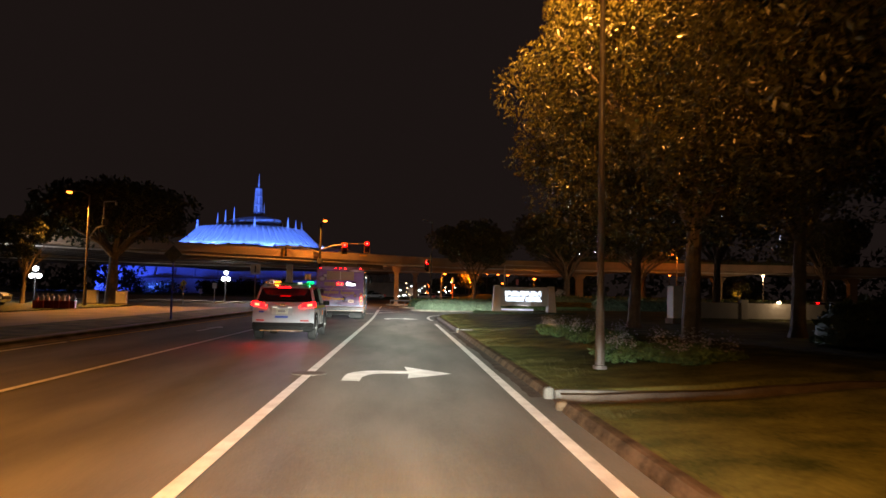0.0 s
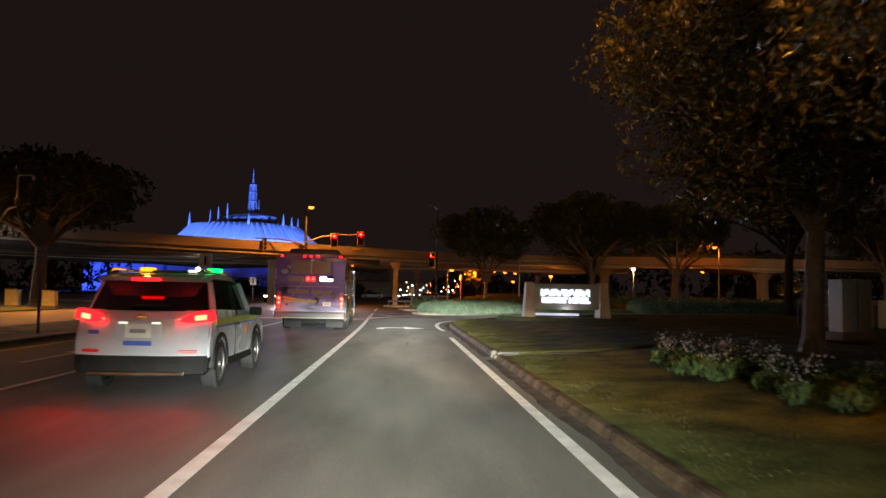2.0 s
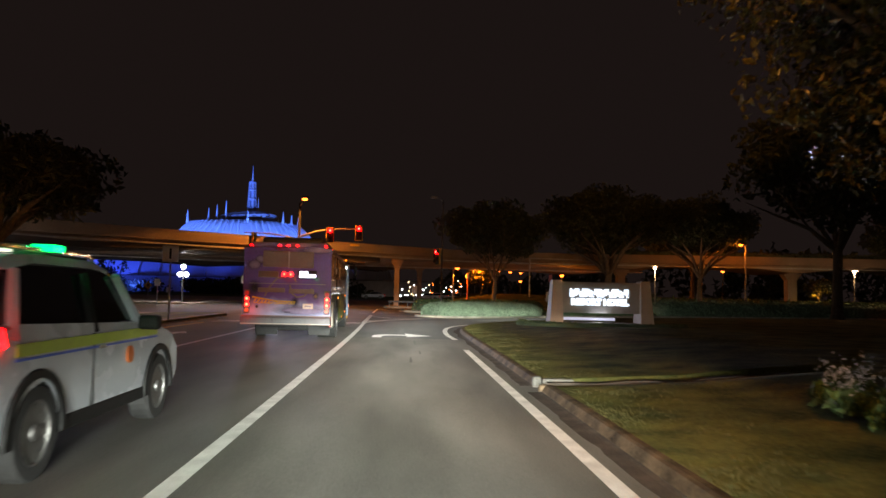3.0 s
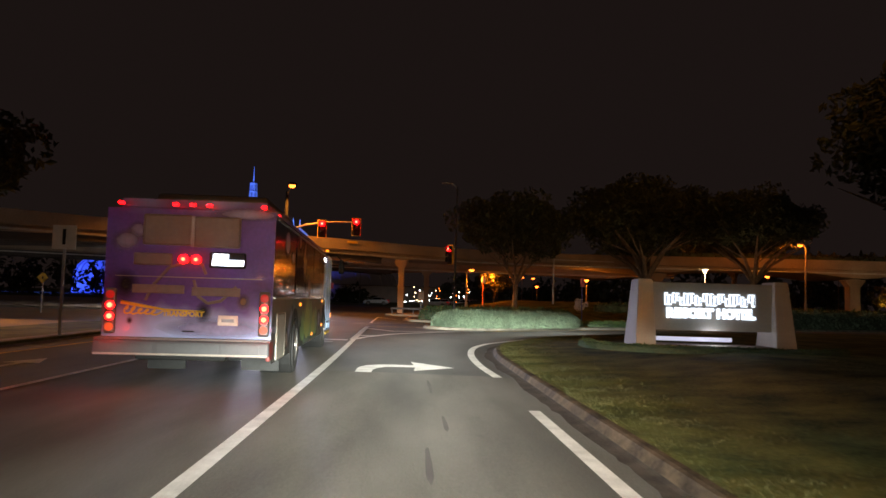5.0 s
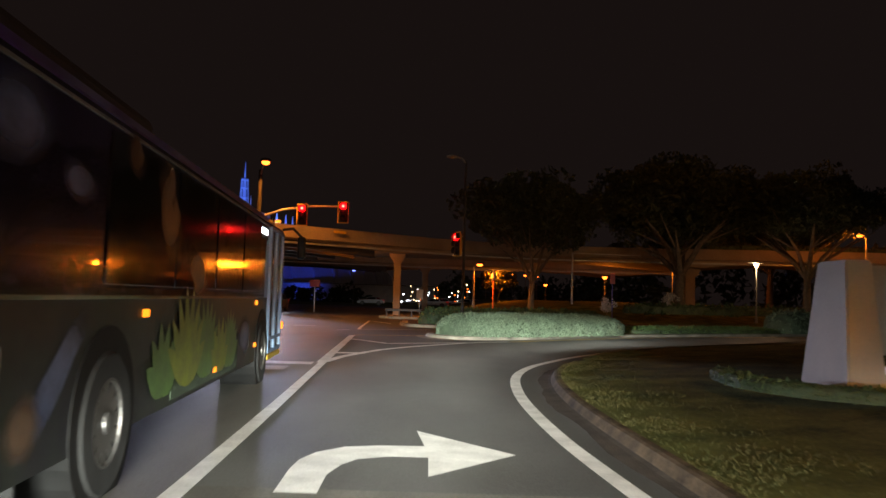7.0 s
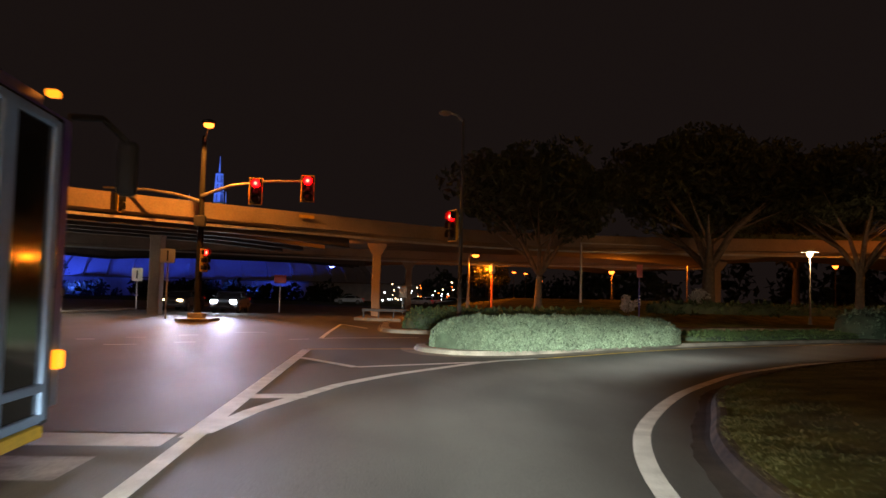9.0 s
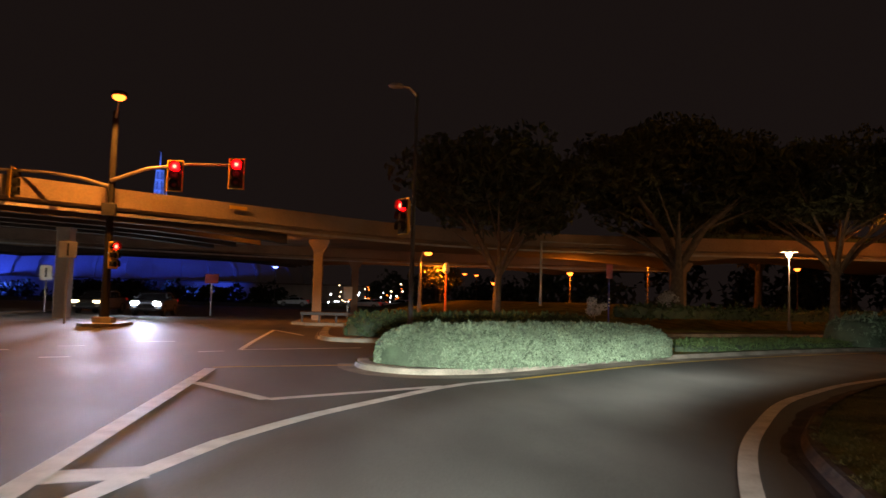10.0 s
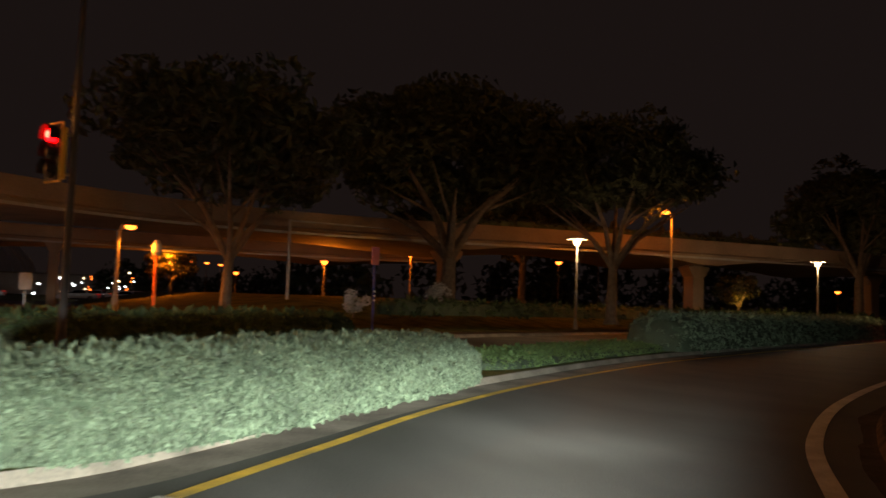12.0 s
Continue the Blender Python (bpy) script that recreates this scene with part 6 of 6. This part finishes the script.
def tree(label, x, y, z, height, spread, leaves, size, mat, seed, trunk=0.22, fork=0.3, clumps=60, low=0.35, squash=0.8):
    rs = np.random.default_rng(seed)
    t_ = thing("tree", label, "tree", x, y, z, 0, "")
    bm = B()
    h0 = height * fork
    tube(bm, [(0, 0, -0.1), (0, 0, 0.25), (0.05, 0.02, h0 * 0.6), (0.08, 0.0, h0)], [trunk * 1.6, trunk * 1.1, trunk * 0.9, trunk * 0.8], 10)
    n = 7
    tips = []
    for i in range(n):
        a = 2 * math.pi * i / n + rs.uniform(-0.3, 0.3)
        rr = spread * rs.uniform(0.55, 0.85)
        hh = height * rs.uniform(max(fork + 0.15, 0.5), 0.85)
        p1 = (0.08 + 0.3 * rr * math.cos(a), 0.3 * rr * math.sin(a), h0 + (hh - h0) * 0.42)
        p2 = (rr * math.cos(a) * 0.7, rr * math.sin(a) * 0.7, h0 + (hh - h0) * 0.75)
        p3 = (rr * math.cos(a), rr * math.sin(a), hh)
        tube(bm, [(0.08, 0, h0 * 0.95), p1, p2, p3], [trunk * 0.6, trunk * 0.42, trunk * 0.24, trunk * 0.06], 7)
        for _ in range(2):
            b = a + rs.uniform(-0.9, 0.9)
            q3 = (p1[0] + 0.45 * spread * math.cos(b), p1[1] + 0.45 * spread * math.sin(b), p1[2] + rs.uniform(0.1, 0.3) * height)
            tube(bm, [p1, q3], [trunk * 0.25, trunk * 0.05], 5)
    part("trunk", bm, "bark", t_, "bare branching trunk")
    cz, hz = height * (low + 1) / 2, height * (1 - low) / 2
    d = rs.normal(size=(clumps, 3))
    d /= np.linalg.norm(d, axis=1)[:, None]
    rad = 0.35 + 0.65 * rs.random(clumps) ** 0.5
    cen = d * rad[:, None] * np.array([spread, spread, hz]) * 0.86 + np.array([0, 0, cz])
    cr = spread * (0.14 + 0.16 * rs.random(clumps))
    leaf_cloud("crown", cen, cr, leaves, size, mat, t_, rs, squash)
    return t_


tree("large broad-leaved evergreen tree lit orange by a street lamp", 6.5, 17.4, 0.35, 11.0, 4.4, 100000, 0.062, "leaf", 3, 0.2, 0.24, 190, 0.14)
tree("broad-leaved evergreen tree in a bed beside the lane", 8.0, 26.5, 0.4, 10.0, 4.4, 52000, 0.075, "leaf", 4, 0.2, 0.24, 150, 0.2)
tree("broad-leaved evergreen tree in deep shade", 11.2, 21.5, 0.4, 11.5, 4.6, 36000, 0.095, "leaf", 15, 0.2, 0.24, 140, 0.24)
tree("broad-leaved evergreen tree in deep shade", 9.8, 12.2, 0.4, 11.0, 4.3, 30000, 0.11, "leaf", 16, 0.2, 0.24, 130, 0.24)
tree("dark tree behind the entrance sign", 25.5, 61.0, 0.45, 13.5, 6.2, 8000, 0.26, "leaf_dark", 5, 0.3, 0.3, 60)
tree("spreading oak with a pale bare trunk", 7.6, 82.4, 0.3, 9.0, 5.0, 11000, 0.2, "leaf_dark", 6, 0.2, 0.26, 90, 0.5)
tree("spreading oak with a stout pale trunk", 18.9, 87.5, 1.0, 10.4, 6.3, 15000, 0.22, "leaf_dark", 7, 0.4, 0.24, 110, 0.46)
tree("spreading oak with a pale trunk on the bank", 26.6, 84.8, 0.6, 9.9, 5.4, 12500, 0.2, "leaf_dark", 8, 0.26, 0.28, 90, 0.56)
tree("dark tree at the edge of the bank", 50.0, 88.0, 1.0, 10.5, 5.5, 9000, 0.26, "leaf_dark", 9, 0.3, 0.28, 60, 0.4)
tree("dark tree behind the bridge", 33.0, 103.0, 1.4, 11.0, 6.0, 9000, 0.28, "leaf_dark", 10, 0.3, 0.28, 70, 0.3)
tree("large dark roadside tree with a stout trunk", -22.2, 59.2, 0.1, 9.4, 6.0, 12000, 0.24, "leaf_dark", 11, 0.42, 0.4, 80, 0.48)
tree("small dim tree beyond the paved lane", -26.2, 54.0, 0.1, 6.3, 2.3, 6000, 0.14, "leaf_dark", 12, 0.14, 0.3, 40, 0.45)
tree("small orange-lit tree under a lamp", 10.9, 126.0, 1.2, 4.0, 2.6, 3000, 0.2, "leaf", 13, 0.1, 0.3, 30, 0.25)
tree("small yellow-lit bush tree by the bridge column", 40.2, 89.3, 0.9, 3.2, 1.4, 2500, 0.14, "leaf", 14, 0.08, 0.2, 25, 0.1)

# far woods
rs = np.random.default_rng(21)
cen, cr = [], []
for x0, x1, y0, y1, h in ((30, 190, 125, 160, 10), (-190, -75, 150, 230, 9), (10, 60, 235, 260, 8), (-75, -8, 215, 240, 3.5)):
    for _ in range(int((x1 - x0) / 1.6)):
        hh = h * rs.uniform(0.45, 1.0)
        cx, cy = rs.uniform(x0, x1), rs.uniform(y0, y1)
        for k in range(3):
            cen.append((cx + rs.normal() * 1.5, cy + rs.normal() * 1.5, hh * (0.25 + 0.32 * k)))
            cr.append(rs.uniform(1.6, 3.2) * min(1, h / 8 + 0.2))
tagged(leaf_cloud("far_woods", np.array(cen), np.array(cr), 26000, 0.7, "leaf_dark", None, rs), "dark woods behind the bridge and the lawns", "woods", kind="stuff")


def hedge(label, pts, width, height, mat, count, size, z0, seed, taper=1.0):
    """A clipped hedge: a lumpy core, with small leaves all over."""
    rs = np.random.default_rng(seed)
    t_ = thing("hedge", label, "hedge")
    step = 0.2 if size < 0.03 and height > 0.5 else 0.35
    q = resample(pts, step)
    ns = normals(q)
    bm = B()
    rows = []
    n = len(q)
    for i, (p, nn) in enumerate(zip(q, ns)):
        e = max(0.12, math.sqrt(max(0.0, 1 - (1 - min(1.0, (min(i, (n - 1 - i) / taper) * step + 0.06) / (0.55 * width))) ** 2)))
        row = []
        for a in [math.pi * k / 8 for k in range(9)]:
            o = -math.cos(a) * width / 2 * e
            h = height * e ** 0.6 * min(1, math.sin(a) ** 0.45 if 0 < a < math.pi - 0.01 else 0)
            wob = min(1.0, height) * (0.08 * noise.noise((p.x * 1.3, p.y * 1.3, a * 2)) + 0.07 * noise.noise((p.x * 3.7, p.y * 3.7, a * 4)))
            row.append(bm.verts.new((p.x + nn.x * (o + wob), p.y + nn.y * (o + wob), z0 + max(0, h * 0.93 + wob) if h else z0)))
        rows.append(row)
    for a, b in zip(rows, rows[1:]):
        for i in range(8):
            bm.faces.new((a[i], a[i + 1], b[i + 1], b[i]))
    bm.faces.new(rows[0])
    bm.faces.new(rows[-1][::-1])
    grid = np.array([[tuple(v.co) for v in r] for r in rows])
    # solid core darker than the silver leaves, standing for the shade between them
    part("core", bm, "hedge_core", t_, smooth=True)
    du, dw = grid[1:, :-1] - grid[:-1, :-1], grid[:-1, 1:] - grid[:-1, :-1]
    area = np.linalg.norm(np.cross(du, dw), axis=2).ravel() + 1e-6
    cell = rs.choice(area.size, count // 6, p=area / area.sum())
    ui, wi = cell // 8, cell % 8
    w = wi + rs.random(count // 6)
    fu, fw = rs.random((count // 6, 1)), (w - wi)[:, None]
    cen = (grid[ui, wi] * (1 - fu) + grid[ui + 1, wi] * fu) * (1 - fw) + (grid[ui, wi + 1] * (1 - fu) + grid[ui + 1, wi + 1] * fu) * fw
    leaf_cloud("foliage", cen, np.full(len(cen), size * 1.5), count, size, mat, t_, rs, 1.0, 0.1, 0.5)
    crest = cen[(w > 2.2) & (w < 5.8)]
    crest = crest[rs.random(len(crest)) < 0.12] + np.array([0, 0, size * 1.2])
    tagged(leaf_cloud("top_growth", crest, np.full(len(crest), size * 1.6), max(200, count // 60), size * 2.1, mat, t_, rs, 1.0, 0.1, 2.5), "loose sprigs along the top", kind="stuff")
    return t_


def along(q, side, off, x0, x1):
    ns = normals(q)
    return [(p.x + side * nn.x * off, p.y + side * nn.y * off) for p, nn in list(zip(q, ns))[::8] if x0 <= p.x <= x1]


ho = [p for p in along(kh, -1, 1.2, 1.2, 9.9)]
ho = [(1.3, 61.75), (1.65, 62.15)] + [p for p in ho if p[0] > 2.2 and p[1] > 62.5]
hedge("clipped silvery green hedge on the traffic island", ho, 1.9, 0.8, "hedge", 150000, 0.0295, 0.06, 31, 2.2)
hedge("clipped silvery green hedge along the slip road", along(kh, -1, 1.45, 19.0, 48), 2.1, 1.15, "hedge", 34000, 0.06, 0.07, 32)
hp_ = [p for p in along(kp, -1, 1.2, 0.6, 13)]
hedge("dark green clipped hedge round the mast", [(0.75, 72.5)] + [p for p in hp_ if p[0] > 1.4], 1.7, 0.72, "hedge_dark", 18000, 0.07, 0.1, 33)
hedge("long low dark hedge on the bank", [(14, 83.5), (22, 86.0), (34, 88.0), (50, 87.0)], 1.2, 0.6, "hedge_dark", 9000, 0.09, 0.75, 34)
hedge("low clipped hedge round the entrance sign", [(4.5, 46.4), (4.3, 44.9), (4.7, 43.9), (5.6, 43.45), (7.2, 43.3), (9.2, 43.3), (10, 44.2)], 0.42, 0.16, "hedge_dark", 22000, 0.014, 0.30, 35)
hedge("rough green grass and ground cover between the hedges", along(ko, -1, 1.35, 9.6, 20.0), 2.3, 0.24, "cover", 30000, 0.035, 0.06, 38)
hedge("row of low shrubs on the edge of the bridge", [(18, 93.0), (26, 91.7), (36, 90.6), (48, 89.9)], 0.7, 1.15, "leaf", 7000, 0.11, 4.98, 37)
hedge("dark rounded shrubs beside the lawn", [(9.5, 17.5), (11, 17.0), (14, 16.8), (18, 17.2)], 2.2, 1.0, "hedge_dark", 9000, 0.07, 0.45, 36)


def flower_bed(label, x0, x1, y0, y1, seed, plants):
    rs = np.random.default_rng(seed)
    t_ = thing("flower_bed", label, "flower bed", (x0 + x1) / 2, (y0 + y1) / 2, 0.24)
    wx, wy = (x1 - x0) / 2, (y1 - y0) / 2
    a = rs.random((plants, 2)) * 2 - 1
    a = a[(a ** 2).sum(1) < 1]
    cen = np.stack([a[:, 0] * wx, a[:, 1] * wy, 0.06 + 0.06 * rs.random(len(a))], axis=1)
    leaf_cloud("ground_cover", cen, np.full(len(cen), 0.25), 9000, 0.07, "cover", t_, rs, 0.5, 0.1, 0.6)
    tall = cen[::2] + np.array([0, 0, 0.22])
    tall = tall[np.abs(tall[:, 0]) < wx * 0.9]
    leaf_cloud("blossom", tall, np.full(len(tall), 0.2), 900, 0.026, "flower", t_, rs, 1.5, 0.1, 1.2)
    return t_


flower_bed("bed of pale grey-white plants under the trees", 4.3, 6.2, 18.6, 26.4, 41, 70)
flower_bed("bed of pale plants behind the lamp pole", 3.8, 6.6, 13.6, 17.2, 42, 46)

for k, (x, y, z, sc) in enumerate(((12.6, 83.0, 0.75, 1.0), (18.0, 86.4, 0.95, 1.35))):
    rs = np.random.default_rng(61 + k)
    sh = thing("shrub", "small pale grey-leaved shrub on the bank", "shrub", x, y, z, 0, "pale shrubs")
    part("stem", tube(B(), [(0, 0, -0.15), (0.03, 0, 0.25 * sc), (0.06, 0.03, 0.55 * sc)], [0.05, 0.035, 0.01], 6), "bark", sh)
    cen = np.stack([rs.normal(0, 0.16, 14), rs.normal(0, 0.16, 14), rs.uniform(0.1, 0.8, 14)], 1) * sc
    leaf_cloud("foliage", cen, np.full(14, 0.2 * sc), 900, 0.06, "flower", sh, rs)

# grass blades on the near lawn
rs = np.random.default_rng(51)
cnt = 80000
gy = rs.uniform(2, 64, cnt)
off = 0.25 + 6.5 * rs.random(cnt) ** 1.6
kx, ky = np.array([p.x for p in kr]), np.array([p.y for p in kr])
gx = np.interp(gy, ky, kx) + off
hz = np.interp(off, [0.15, 0.6, 1.2, 2.4, 3.6, 5.0], [0.10, 0.12, 0.15, 0.21, 0.33, 0.42]) - 0.058
keep = ~np.logical_or.reduce([(gy > a - 0.1) & (gy < b + 0.2) for a, b, _ in FLUMES])
gx, gy, off, hz = gx[keep], gy[keep], off[keep], hz[keep]
cnt = len(gx)
h = 0.012 + 0.02 * rs.random(cnt)
lean = rs.normal(size=(cnt, 2)) * 0.025
th = rs.uniform(0, math.pi, cnt)
wx, wy = 0.003 * np.cos(th), 0.003 * np.sin(th)
v = np.stack([np.stack([gx - wx, gy - wy, hz], 1), np.stack([gx + wx, gy + wy, hz], 1), np.stack([gx + lean[:, 0], gy + lean[:, 1], hz + h], 1)], 1).reshape(-1, 3)
f = np.arange(cnt * 3).reshape(-1, 3)
tagged(from_arrays("grass", v.tolist(), f.tolist(), "blade"), "short lawn grass beside the kerb", "grass", kind="stuff")
cnt = 90000
gy = rs.uniform(8, 56, cnt)
off = 0.10 + 1.5 * rs.random(cnt) ** 1.5
gx = np.interp(gy, ky, kx) + off
hz = np.interp(off, [0.05, 0.15, 0.6, 1.2, 2.4], [0.10, 0.10, 0.12, 0.15, 0.21]) - 0.058
thick = np.array([noise.noise((x * 1.1, y * 1.1, 8.0)) + 0.6 * noise.noise((x * 4.0, y * 4.0, 2.0)) for x, y in zip(gx, gy)])
keep = (thick > np.interp(gy, [30, 44, 53], [0.1, -0.2, -0.05]) + 0.2 * off + 0.25 * (rs.random(cnt) - 0.5)) & ~np.logical_or.reduce([(gy > a - 0.3) & (gy < b + 0.3) for a, b, _ in FLUMES])
gx, gy, hz = gx[keep], gy[keep], hz[keep]
cnt = len(gx)
lean = rs.normal(size=(cnt, 2)) * 0.035
th = rs.uniform(0, math.pi, cnt)
wx, wy = 0.0032 * np.cos(th), 0.0032 * np.sin(th)
h = 0.015 + 0.025 * rs.random(cnt)
v = np.stack([np.stack([gx - wx, gy - wy, hz], 1), np.stack([gx + wx, gy + wy, hz], 1), np.stack([gx + lean[:, 0], gy + lean[:, 1], hz + h], 1)], 1).reshape(-1, 3)
tagged(from_arrays("dry_grass", v.tolist(), np.arange(cnt * 3).reshape(-1, 3).tolist(), "straw"), "dry straw-coloured grass along the lawn edge", "grass", kind="stuff")

# ---- distance: car park beyond the bridge ----
rng = random.Random(77)
for i in range(58):
    y = rng.uniform(165, 235)
    x = 0.03 * (y - 46) + rng.uniform(-5, 10)
    mt = rng.choice(("white_glow", "white_glow", "white_glow", "sodium_far", "warm_glow"))
    post_lamp("distant car park lamp on a thin pole", x, y, 0.0, 0.8 + 3.4 * rng.random() ** 2.4, mt, rng.uniform(0.09, 0.18), False, "car park lamps")
for x, y in ((14, 170), (19, 172), (17.5, 179), (25, 181), (22, 176)):
    post_lamp("distant orange lamp among trees", x, y, 1.0, 6.2, "sodium_far", 0.4, False, "car park lamps")
post_lamp("distant flood lamp with a blue-white glow", -10.0, 176, 0.0, 6.3, "blue_glow", 0.5, False, "car park lamps")
first = car("parked_car", "pale car parked in the distant car park", 4, 150, 80, False, "dim", 1.74, "parked cars")
for x, y, a in ((9, 156, 95), (13, 150, 85), (6, 166, 92), (17, 162, 90), (-6, 160, 88), (12, 174, 90)):
    copy_thing(first, pose(x, y, 0, 0, 0, a))
wl = thing("garden_wall", "long low white wall with posts behind the lawn", "wall", 21, 40, 0.4)
part("wall", box(B(), 0, 0, 0.42, 12, 0.25, 0.84, 0.02), "white_wall", wl)
for i in range(5):
    part("pier", box(B(), -5.8 + 2.9 * i, 0, 0.5, 0.4, 0.4, 1.05, 0.02), "white_wall", wl)
cb = thing("utility_cabinet", "pale grey utility cabinet on the lawn", "cabinet", 11.0, 30.2, 0.42, 10)
part("case", box(B(), 0, 0, 0.85, 0.85, 0.5, 1.3, 0.03), "barrier_white", cb)
part("plinth", box(B(), 0, 0, 0.1, 0.95, 0.6, 0.22, 0.02), "concrete", cb)
part("door_seam", box(B(), 0, -0.252, 0.85, 0.012, 0.01, 1.2), "black", cb)
part("wall_lamp", ball(B(), -1.1, -0.3, 0.9, 0.11, 2, 0.7), "warm_glow", wl, "small glowing bulkhead lamp on a pier")
part("lamp_bracket", box(B(), -1.1, -0.2, 0.9, 0.05, 0.22, 0.05, 0.01), "dark_metal", wl)
for x, y, h in ((-23.2, 58.3, 0.95), (-21.1, 58.4, 0.9)):
    bx = thing("utility_cabinet", "pale utility cabinet at the foot of a large tree", "cabinet", x, y, 0.12, 4, "cabinets by the tree")
    part("case", box(B(), 0, 0, h / 2 + 0.05, 0.75, 0.5, h, 0.03), "barrier_white", bx)
    part("lid", box(B(), 0, 0, h + 0.07, 0.8, 0.55, 0.05, 0.015), "white_wall", bx)
    part("plinth", box(B(), 0, 0, 0.04, 0.85, 0.6, 0.08, 0.01), "concrete", bx)
post_sign("road_sign", "small yellow diamond sign on a thin post by the junction", -18.9, 66.5, 0.05, 2.0, 0.42, 0.42, "yellow", rz=0, diamond=True, bars=((0, -0.21, 0.07, 0.14, "black"),))
post_sign("road_sign", "small round-topped pale sign on a thin post", -17.6, 72.0, 0.05, 1.9, 0.4, 0.5, "sign_back")
